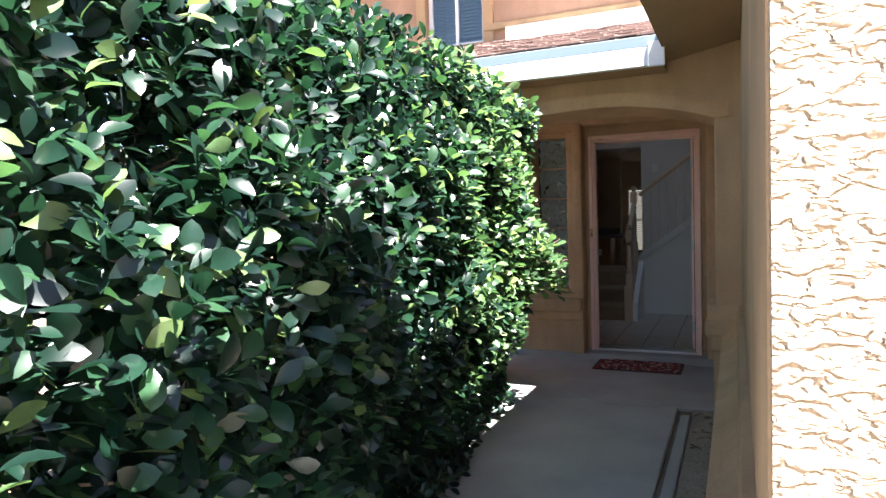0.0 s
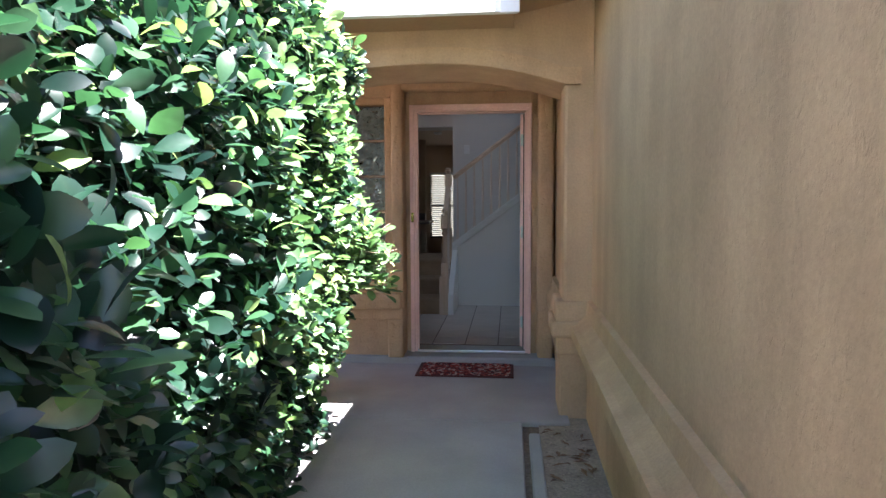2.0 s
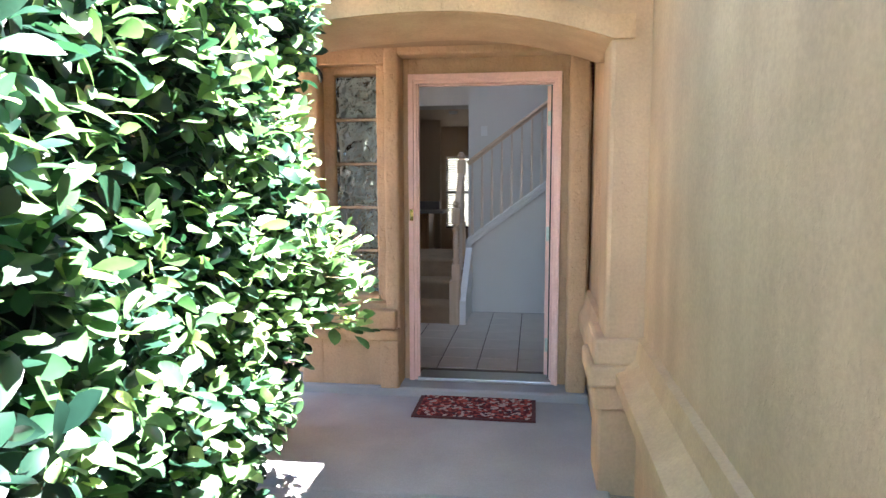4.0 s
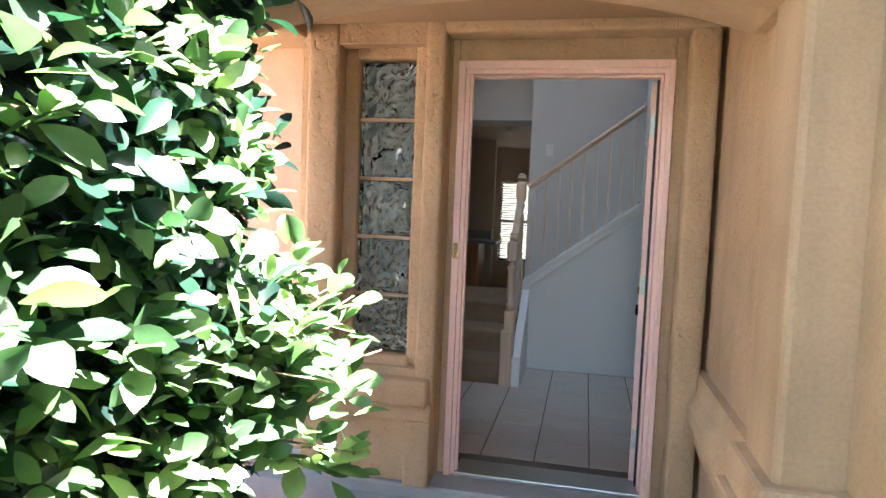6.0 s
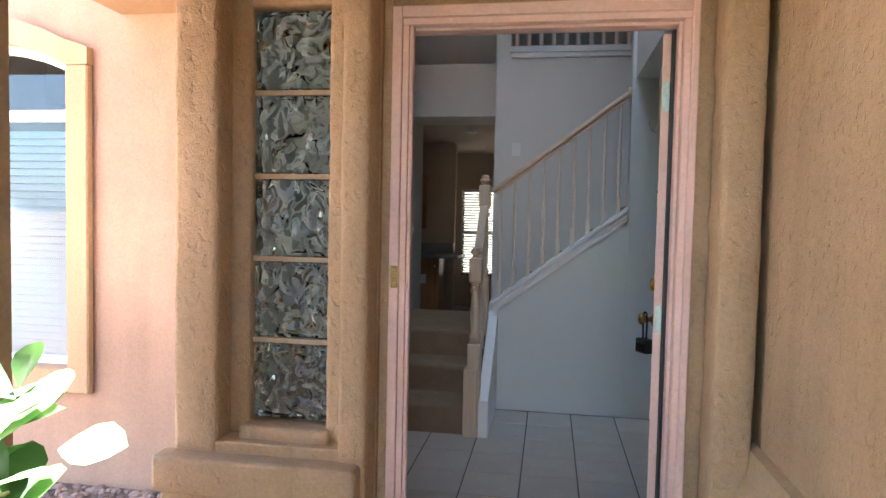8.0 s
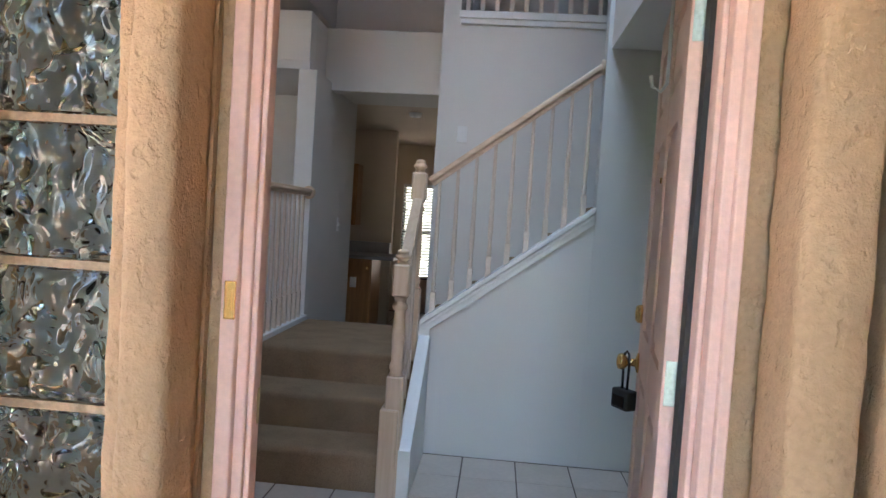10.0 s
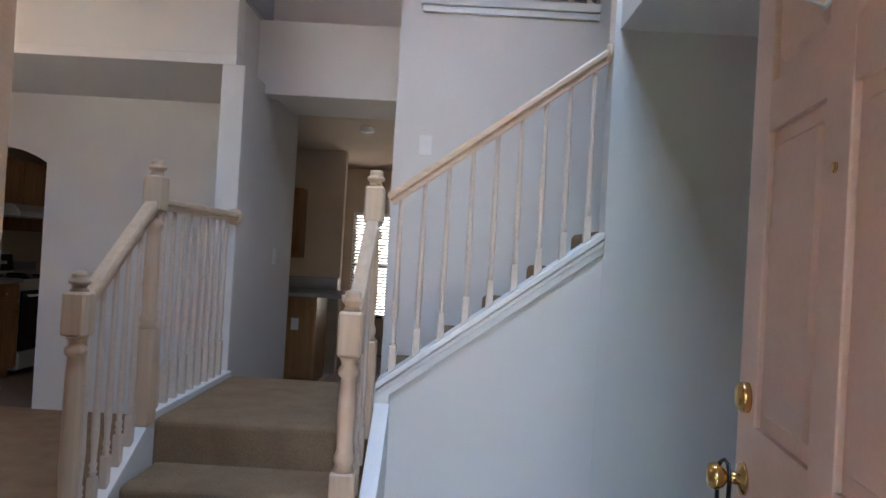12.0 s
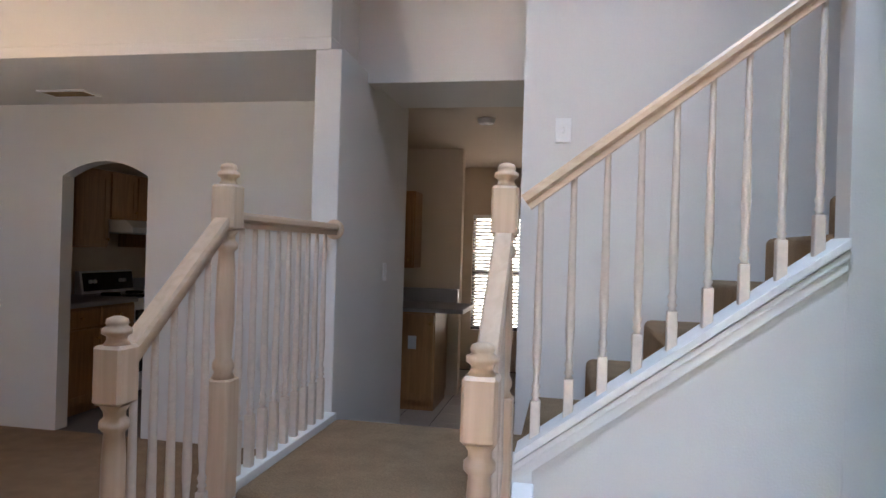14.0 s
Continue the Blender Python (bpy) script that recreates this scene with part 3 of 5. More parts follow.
def porch_roof():
    r = thing("porch_roof", (0, 7, 2.6), "porch roof with brown shingles, white fascia and drip edge", "roof", kind="structure")
    T = Matrix.Translation(-r.location)
    bm = prism(bmesh.new(), [(EY + 0.03, EZ + 0.03), (8.045, EZ + 0.03), (8.045, EZ + 0.19 + (8.045 - EY) * RS), (EY + 0.03, EZ + 0.2)], "x", EX0, EX1 - 0.02)
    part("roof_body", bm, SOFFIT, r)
    part("fascia", B(EX0, EY - 0.03, EZ, EX1, EY + 0.028, EZ + 0.128, bevel=0.004), FASCIA, r, "sunlit white fascia board")
    part("fascia", B(EX1 - 0.10, EY - 0.05, EZ - 0.01, EX1 + 0.01, EY - 0.031, EZ + 0.16, bevel=0.004), FASCIA, r, "white fascia end block")
    part("drip_edge", B(EX0, EY - 0.028, EZ + 0.13, EX1 + 0.03, EY + 0.03, EZ + 0.205, bevel=0.004), GUTTER_PAINT, r, "blue-grey metal drip edge")
    row, col = 0.145, 0.20
    me = bpy.data.meshes.new("shingle")
    bm = bmesh.new()
    box(bm, -col / 2 + 0.004, -0.02, 0.0, col / 2 - 0.004, row + 0.05, 0.012, bevel=0.002)
    bm.to_mesh(me)
    bm.free()
    me.materials.append(SHINGLE)
    rng = random.Random(5)
    tilt = math.atan(RS)
    for j in range(19):
        for i in range(14):
            x = EX0 + (i + 0.5 + 0.5 * (j % 2)) * col
            if x > EX1 + 0.02:
                continue
            o = new("shingle", me)
            o.parent = r
            y = EY + 0.012 + j * row * math.cos(tilt)
            z = EZ + 0.205 + (y - EY) * RS + 0.010
            o.matrix_basis = T @ Matrix.LocRotScale((x + rng.uniform(-0.008, 0.008), y + rng.uniform(-0.018, 0.01), z + rng.uniform(0, 0.008)),
                                                    Euler((tilt - 0.07 + rng.uniform(-0.02, 0.02), rng.uniform(-0.02, 0.02), rng.uniform(-0.03, 0.03))), None)
    for o in r.children:
        if o.name.startswith("shingle"):
            continue
        o.matrix_parent_inverse = T
    return r


porch_roof()

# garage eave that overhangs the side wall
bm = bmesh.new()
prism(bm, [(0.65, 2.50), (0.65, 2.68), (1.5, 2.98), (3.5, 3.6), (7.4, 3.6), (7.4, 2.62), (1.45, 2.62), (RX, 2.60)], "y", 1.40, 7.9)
# Unseen block beyond the eave's end, added only to shade the near hedge
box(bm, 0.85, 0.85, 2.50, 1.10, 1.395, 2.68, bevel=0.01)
tagged(link("garage_eave", bm, SOFFIT), "brown boxed eave along the garage wall, with an added shading block", "eave", "", "structure")
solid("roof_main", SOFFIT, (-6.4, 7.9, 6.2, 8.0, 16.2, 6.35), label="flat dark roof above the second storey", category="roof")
# Unseen eave, added so no sun patch falls through the upper opening
solid("upper_eave", SOFFIT, (-6.0, 7.3, 5.0, 3.4, 8.049, 5.2), label="unseen brown eave added to keep sun out of the upper opening", category="eave")
solid("belt_trim", FOAM_TRIM, (-1.60, 7.985, 3.56, 3.4, 8.049, 3.64), bevel=0.008, label="raised stucco belt trim on the second storey", category="trim")


def front_window(name, x0, x1, z0, z1, rise, y, label, blinds):
    w = thing(name, ((x0 + x1) / 2, y, z0), label, "window", kind="structure")
    T = Matrix.Translation(-w.location)
    mid = (x0 + x1) / 2

    def top(x, extra=0.0):
        u = (x - mid) / ((x1 - x0) / 2)
        return z1 + extra - rise * u * u
    n = 10
    xs = [x0 + (x1 - x0) * i / n for i in range(n + 1)]
    bm = bmesh.new()
    for a, b in zip(xs, xs[1:]):      # stucco fill above the curved head
        prism(bm, [(a, top(a)), (b, top(b)), (b, z1 + 0.001), (a, z1 + 0.001)], "y", y + 0.003, y + 0.19)
    part("arched_head", bm, SALMON, w)
    bm = bmesh.new()
    t = 0.13
    box(bm, x0 - t, y - 0.05, z0 - t, x0, y - 0.001, z1 - rise, bevel=0.008)
    box(bm, x1, y - 0.05, z0 - t, x1 + t, y - 0.001, z1 - rise, bevel=0.008)
    box(bm, x0, y - 0.05, z0 - t, x1, y - 0.001, z0, bevel=0.008)
    ex = [x0 - t] + xs + [x1 + t]
    for a, b in zip(ex, ex[1:]):
        ca, cb = min(max(a, x0), x1), min(max(b, x0), x1)
        prism(bm, [(a, top(ca)), (b, top(cb)), (b, top(cb, t) - (0.04 if b > x1 else 0)), (a, top(ca, t) - (0.04 if a < x0 else 0))], "y", y - 0.05, y - 0.001)
    part("stucco_surround", bm, FOAM_TRIM, w, "raised tan stucco surround")
    bm = bmesh.new()
    f = 0.045
    zt = z0 + (z1 - z0) * 0.76
    for b in ((x0, y + 0.06, z0, x0 + f, y + 0.11, z1 - rise), (x1 - f, y + 0.06, z0, x1, y + 0.11, z1 - rise), (x0 + f, y + 0.06, z0, x1 - f, y + 0.11, z0 + f),
              (x0 + f, y + 0.06, zt, x1 - f, y + 0.11, zt + 0.06), (mid - 0.02, y + 0.062, z0 + f, mid + 0.02, y + 0.108, z1 - 0.02)):
        box(bm, *b)
    for a, b in zip(xs, xs[1:]):
        prism(bm, [(a, top(a) - f), (b, top(b) - f), (b, top(b)), (a, top(a))], "y", y + 0.06, y + 0.11)
    part("window_frame", bm, VINYL, w, "white vinyl frame")
    for a, b in ((x0 + f, mid - 0.02), (mid + 0.02, x1 - f)):
        o = part("pane", prism(bmesh.new(), [(a, z0 + f), (b, z0 + f), (b, min(top(a), top(b)) - f), (a, min(top(a), top(b)) - f)], "y", y + 0.08, y + 0.086), DIMMING_PANE, w)
        o.visible_shadow = False
    if blinds:
        me = bpy.data.meshes.new("slat")
        bm = B(x0 + 0.02, -0.024, -0.001, x1 - 0.02, 0.024, 0.001)
        bm.to_mesh(me)
        bm.free()
        me.materials.append(DIMMED_BLIND)
        for i in range(int((zt - z0 - 0.05) / 0.042)):
            o = new("slat", me)
            o.parent = w
            o.matrix_basis = T @ pose(0, y + 0.14, z0 + 0.05 + i * 0.042, 52)
    for o in w.children:
        if not o.name.startswith("slat"):
            o.matrix_parent_inverse = T
    return w


front_window("window_1", -3.33, -2.2, 0.55, 2.30, 0.14, 8.05, "arched white window with lowered white blinds", True)
# The upper window's slats are added in place of sky reflected in its pane
front_window("window_2", -2.36, -1.62, 3.45, 4.4, 0.12, 8.05, "small arched upper window with slats added for its pale sky reflection", True)

# ---- inside structure ----
L = 0.575            # landing level
SY, BY = 9.685, 10.665   # stair wall faces
CEIL = 2.43
TALL = 5.6
solid("floor_carpet", CARPET, (-4.6, 8.25, -0.15, -1.12, 11.86, 0.0), label="brown living room carpet", category="carpet")
solid("floor_base", GROUT, (-1.12, 7.4, -0.16, 2.6, 10.7, -0.008), (-6.0, 11.86, -0.16, 3.0, 16.0, -0.008), label="dark grout under the floor tiles", category="floor")
solid("wall_living_west", WALL_PAINT, (-4.75, 8.25, -0.15, -4.6, 11.84, TALL), label="white living room wall", category="wall")
AR0, AR1 = -3.66, -2.95
bm = bmesh.new()
box(bm, -4.75, 11.84, 0.0, AR0, 11.96, CEIL)
box(bm, AR1, 11.84, 0.0, -1.232, 11.96, CEIL)
n = 14
for i in range(n):
    xa, xb = AR0 + (AR1 - AR0) * i / n, AR0 + (AR1 - AR0) * (i + 1) / n
    za, zb = (1.90 + 0.11 * (1 - (2 * (x - AR0) / (AR1 - AR0) - 1) ** 2) for x in (xa, xb))
    prism(bm, [(xa, za), (xb, zb), (xb, CEIL), (xa, CEIL)], "y", 11.84, 11.96)
bmesh.ops.remove_doubles(bm, verts=bm.verts, dist=1e-4)
tagged(link("wall_kitchen_arch", bm, WALL_PAINT), "white wall with a low arched opening to the kitchen", "wall", "", "structure")
solid("ceiling_dining", CEIL_PAINT, (-4.6, 10.71, CEIL, -1.15, 11.96, CEIL + 0.06), label="low white ceiling over the dining end", category="ceiling")
solid("soffit_face", WALL_PAINT, (-4.6, 10.71, CEIL + 0.06, -1.15, 10.83, 2.86), (-4.6, 10.83, 2.80, -1.15, 11.96, 2.86), (-1.27, 10.83, CEIL + 0.06, -1.15, 11.958, 2.798), bevel=0.004, label="white boxed plant shelf above the dining end", category="soffit")
solid("wall_upper_north", WALL_PAINT, (-4.75, 11.965, 2.86, -0.21, 12.1, TALL), label="white upper wall behind the plant shelf", category="wall")
solid("wall_passage_west", WALL_PAINT, (-1.23, 10.71, 0.0, -1.09, 12.12, CEIL - 0.001), bevel=0.004, label="white wall end beside the passage", category="wall")
solid("header_passage", WALL_PAINT, (-1.15, 11.145, 2.365, -0.171, 11.30, 2.86), (-1.15, 11.30, 2.80, -0.171, 11.96, 2.86), (-1.15, 11.30, 2.40, -0.171, 11.96, 2.46), bevel=0.004, label="white header over the passage to the kitchen", category="header")
solid("wall_stair_north", WALL_PAINT, (-0.17, BY, 0.0, 2.6, BY + 0.12, 2.83), (-0.17, BY, 2.83, -0.045, BY + 0.12, TALL), (1.0, BY, 2.83, 2.6, BY + 0.12, TALL),
      (-0.17, BY + 0.12, 0.0, -0.08, 11.98, TALL), label="white wall behind the stairs with an open balcony above", category="wall")
solid("balcony_sill", TRIM_WHITE, (-0.055, BY - 0.03, 2.832, 1.0, BY + 0.15, 2.885), (-0.045, BY - 0.018, 2.79, 1.0, BY - 0.001, 2.832), bevel=0.005, label="white painted balcony sill", category="sill")
solid("wall_balcony_room", WALL_PAINT, (-0.08, 12.6, 2.6, 2.6, 12.7, TALL), (-0.08, BY + 0.12, 2.6, 2.6, 12.6, 2.82), label="white upper hall behind the balcony", category="wall")
solid("wall_stair_south", WALL_PAINT, (0.868, SY, 0.0, 2.6, SY + 0.11, TALL), label="white wall that hides the upper stairs", category="wall")
solid("wall_stair_east", WALL_PAINT, (2.602, 9.6, 0.0, 2.7, 12.72, TALL), (-0.17, 11.981, CEIL + 0.09, -0.081, 12.7, TALL), label="white end walls of the stairs and upper hall", category="wall")
solid("ceiling_foyer_low", CEIL_PAINT, (0.89, 7.41, 2.40, 2.6, SY - 0.001, 2.46), label="low white ceiling beside the foyer", category="ceiling")
solid("wall_foyer_upper_east", WALL_PAINT, (0.892, 7.41, 2.46, 1.0, SY - 0.001, TALL), label="white upper wall above the foyer", category="wall")
solid("wall_foyer_east", WALL_PAINT, (2.5, 7.41, 0.0, 2.6, SY, 2.4), label="white foyer side wall", category="wall")
solid("wall_foyer_south", WALL_PAINT, (-1.0, WY1 + 0.001, 2.2, 1.0, WY1 + 0.03, 3.4), (0.80, WY1 + 0.001, 0.0, 2.5, WY1 + 0.03, 2.4), (-1.0, WY1 + 0.001, 0.0, -0.25, WY1 + 0.03, 0.585), (-1.0, WY1 + 0.001, 0.585, -0.86, WY1 + 0.03, 2.2), (-0.42, WY1 + 0.001, 0.585, -0.25, WY1 + 0.03, 2.2), label="white inner face of the front wall", category="wall")
solid("ceiling_tall", CEIL_PAINT, (-4.75, 8.25, TALL, 2.7, 12.7, TALL + 0.1), (-1.14, 7.42, 3.3, 0.9, 8.05, 3.36), label="high white ceiling over foyer and living room", category="ceiling")
solid("ceiling_living", CEIL_PAINT, (-4.6, 8.25, 3.06, -1.30, 11.964, 3.12), label="white living room ceiling", category="ceiling")
solid("wall_foyer_upper_west", WALL_PAINT, (-1.42, 8.25, 3.12, -1.30, 11.964, TALL), label="white upper wall on the open side of the foyer", category="wall")
# kitchen shell
solid("wall_kitchen_north", KITCHEN_WARM_WHITE, (-6.0, 15.42, 0.0, -1.08, 15.55, CEIL), (-0.05, 15.42, 0.0, 3.0, 15.55, CEIL), (-1.08, 15.42, 0.0, -0.05, 15.55, 0.48), (-1.08, 15.42, 1.87, -0.05, 15.55, CEIL), label="white kitchen back wall with a window", category="wall")
solid("wall_kitchen_partition", KITCHEN_WARM_WHITE, (-2.4, 13.95, 0.0, -0.98, 14.07, CEIL), bevel=0.004, label="white partition wall behind the kitchen counter", category="wall")
solid("wall_kitchen_west", KITCHEN_WARM_WHITE, (-4.75, 11.96, 0.0, -4.62, 15.42, CEIL), label="white kitchen side wall", category="wall")
solid("wall_kitchen_east", KITCHEN_WARM_WHITE, (1.6, 11.98, 0.0, 1.75, 15.42, CEIL), (-0.08, 11.86, 0.0, 1.6, 11.98, CEIL), label="white kitchen end wall", category="wall")
solid("ceiling_kitchen", KITCHEN_WARM_WHITE, (-4.75, 11.97, CEIL + 0.001, 1.75, 15.55, CEIL + 0.08), label="white kitchen ceiling", category="ceiling")

# stairs: three carpeted steps to the landing, then the main flight
X0, X1 = -1.06, -0.10


def carpet_step(bm, x0, x1, y0, y1, z0, z1):
    box(bm, x0, y0, z0, x1, y1, z1, bevel=0.03, seg=3)


def carpet_stairs():
    s = thing("lower_stairs", (-0.58, 9.4, 0), "short carpeted stairs up to a landing", "stairs", kind="structure")
    T = Matrix.Translation(-s.location)
    for i, y in enumerate((9.06, 9.37)):
        bm = bmesh.new()
        carpet_step(bm, X0, X1, y, y + 0.36, -0.02, L / 3 * (i + 1))
        part("step", bm, CARPET, s)
    part("landing", B(-1.07, 9.675, -0.02, -0.055, 10.71, L, bevel=0.03, seg=3), CARPET, s, "carpeted landing")
    part("landing_support", B(-1.13, 9.72, -0.02, -1.075, 10.71, L - 0.05), WALL_PAINT, s)
    part("skirt", prism(bmesh.new(), [(9.0, 0.0), (9.0, 0.17), (9.69, 0.60), (10.71, 0.60), (10.71, 0.40), (9.74, 0.40), (9.2, 0.0)], "x", -1.135, -1.062, bevel=0.004), TRIM_WHITE, s, "white painted skirt board")
    part("skirt", prism(bmesh.new(), [(9.02, 0.0), (9.02, 0.24), (9.67, 0.70), (9.67, 0.0)], "x", -0.098, -0.03, bevel=0.004), TRIM_WHITE, s, "white painted skirt board")
    for o in s.children:
        o.matrix_parent_inverse = T


carpet_stairs()
RUN, RISE = 0.25, 0.19


def upper_stairs():
    s = thing("upper_stairs", (0.5, 10.2, L), "carpeted main stairs that climb along the wall", "stairs", kind="structure")
    T = Matrix.Translation(-s.location)
    for i in range(8):
        bm = bmesh.new()
        x = -0.10 + i * RUN
        carpet_step(bm, x, x + RUN + 0.06, SY + 0.04, BY - 0.002, L + i * RISE - 0.15, L + (i + 1) * RISE)
        part("step", bm, CARPET, s)
    for o in s.children:
        o.matrix_parent_inverse = T


upper_stairs()
SLOPE = 0.745
KX0, KZ0, KX1 = -0.092, 0.79, 0.868


def cap_z(x):
    return KZ0 + (x - KX0) * SLOPE


bm = prism(bmesh.new(), [(KX0, 0.0), (KX1 - 0.001, 0.0), (KX1 - 0.001, cap_z(KX1) - 0.03), (KX0, cap_z(KX0) - 0.03)], "y", SY, SY + 0.10)
tagged(link("wall_stair_knee", bm, WALL_PAINT), "white sloped knee wall under the stair rail", "wall", "", "structure")
bm = bmesh.new()
for lo, hi, ya in ((-0.098, -0.028, SY - 0.012), (-0.06, -0.035, SY - 0.02), (-0.03, 0.0, SY - 0.028)):
    yb = SY - 0.001 if hi < 0 else SY + 0.125
    prism(bm, [(KX0 - 0.004, cap_z(KX0) + lo), (KX1 - 0.002, cap_z(KX1) + lo), (KX1 - 0.002, cap_z(KX1) + hi), (KX0 - 0.004, cap_z(KX0) + hi)], "y", ya, yb, bevel=0.003)
prism(bm, [(KX0 - 0.02, 0.0), (KX0 + 0.055, 0.0), (KX0 + 0.055, cap_z(KX0 + 0.055) - 0.09), (KX0 - 0.02, cap_z(KX0 - 0.02) - 0.09)], "y", SY - 0.013, SY - 0.001)
prism(bm, [(SY - 0.012, 0.0), (SY + 0.10, 0.0), (SY + 0.10, KZ0 - 0.03), (SY - 0.012, KZ0 - 0.03)], "x", KX0 - 0.02, KX0 - 0.001)
tagged(link("stair_trim", bm, TRIM_WHITE), "white moulded cap and end trim of the stair wall", "trim", "", "structure")


# ---- stair rails ----
def newel(bm, x, y, z0, z1, base, s=0.042):
    """A square-blocked, turned newel post from z0 to z1; base: height of its square foot."""
    box(bm, x - s, y - s, z0, x + s, y + s, z0 + base, bevel=0.006)
    zb = z1 - 0.075           # top of the upper block
    za = zb - 0.155
    lathe(bm, [(s * 0.95, z0 + base), (s * 0.72, z0 + base + 0.02), (s * 0.88, z0 + base + 0.035), (s * 0.88, z0 + base + 0.05), (s * 0.66, z0 + base + 0.07),
               (s * 0.80, z0 + base + 0.2), (s * 0.72, za - 0.14), (s * 0.62, za - 0.075), (s * 0.9, za - 0.062), (s * 0.9, za - 0.045), (s * 0.66, za - 0.035), (s * 0.66, za - 0.02), (s * 0.95, za)], 16, (x, y, 0))
    box(bm, x - s, y - s, za, x + s, y + s, zb, bevel=0.008)
    lathe(bm, [(s * 0.8, zb), (s * 0.62, zb + 0.012), (s * 0.62, zb + 0.022), (s * 0.9, zb + 0.03), (s * 0.9, zb + 0.042), (s * 0.6, zb + 0.05), (s * 0.7, zb + 0.056), (s * 0.62, zb + 0.068), (s * 0.25, zb + 0.075)], 16, (x, y, 0))
    return bm


def baluster(bm, x, y, z0, z1, foot=0.16):
    s = 0.016
    box(bm, x - s, y - s, z0, x + s, y + s, z0 + foot, bevel=0.003)
    lathe(bm, [(s * 0.95, z0 + foot), (s * 0.6, z0 + foot + 0.008), (s * 1.0, z0 + foot + 0.018), (s * 0.65, z0 + foot + 0.028), (s * 0.95, z0 + foot + 0.045), (s * 0.6, z0 + foot + 0.06),
               (s * 0.95, z0 + foot + 0.16), (s * 0.85, z0 + foot + 0.26), (s * 0.6, z1 - 0.02), (s * 0.6, z1)], 10, (x, y, 0))
    return bm


def rail(bm, a, b, w=0.03):
    """A moulded handrail from a to b (its top line)."""
    a, b = Vector(a), Vector(b)
    d = (b - a).normalized()
    side = d.cross(Vector((0, 0, 1))).normalized()
    up = side.cross(d)
    prof = [(-0.8, 0.0), (-1, -0.010), (-1, -0.026), (-0.62, -0.036), (-0.62, -0.055), (0.62, -0.055), (0.62, -0.036), (1, -0.026), (1, -0.010), (0.8, 0.0)]
    ends = [[bm.verts.new(p + side * (u * w) + up * v) for u, v in prof] for p in (a, b)]
    n = len(prof)
    for i in range(n):
        bm.faces.new((ends[0][i], ends[0][(i + 1) % n], ends[1][(i + 1) % n], ends[1][i]))
    bm.faces.new(ends[0][::-1])
    bm.faces.new(ends[1])
    return bm


def finish(t):
    T = Matrix.Translation(-t.location)
    for o in t.children_recursive:
        if o.parent == t:
            o.matrix_parent_inverse = T
    return t


NR1, NR2, NL1, NL2 = (-0.13, 9.06), (-0.143, 9.645), (-1.10, 9.095), (-1.10, 9.645)
RX_END = (0.867, SY + 0.048)


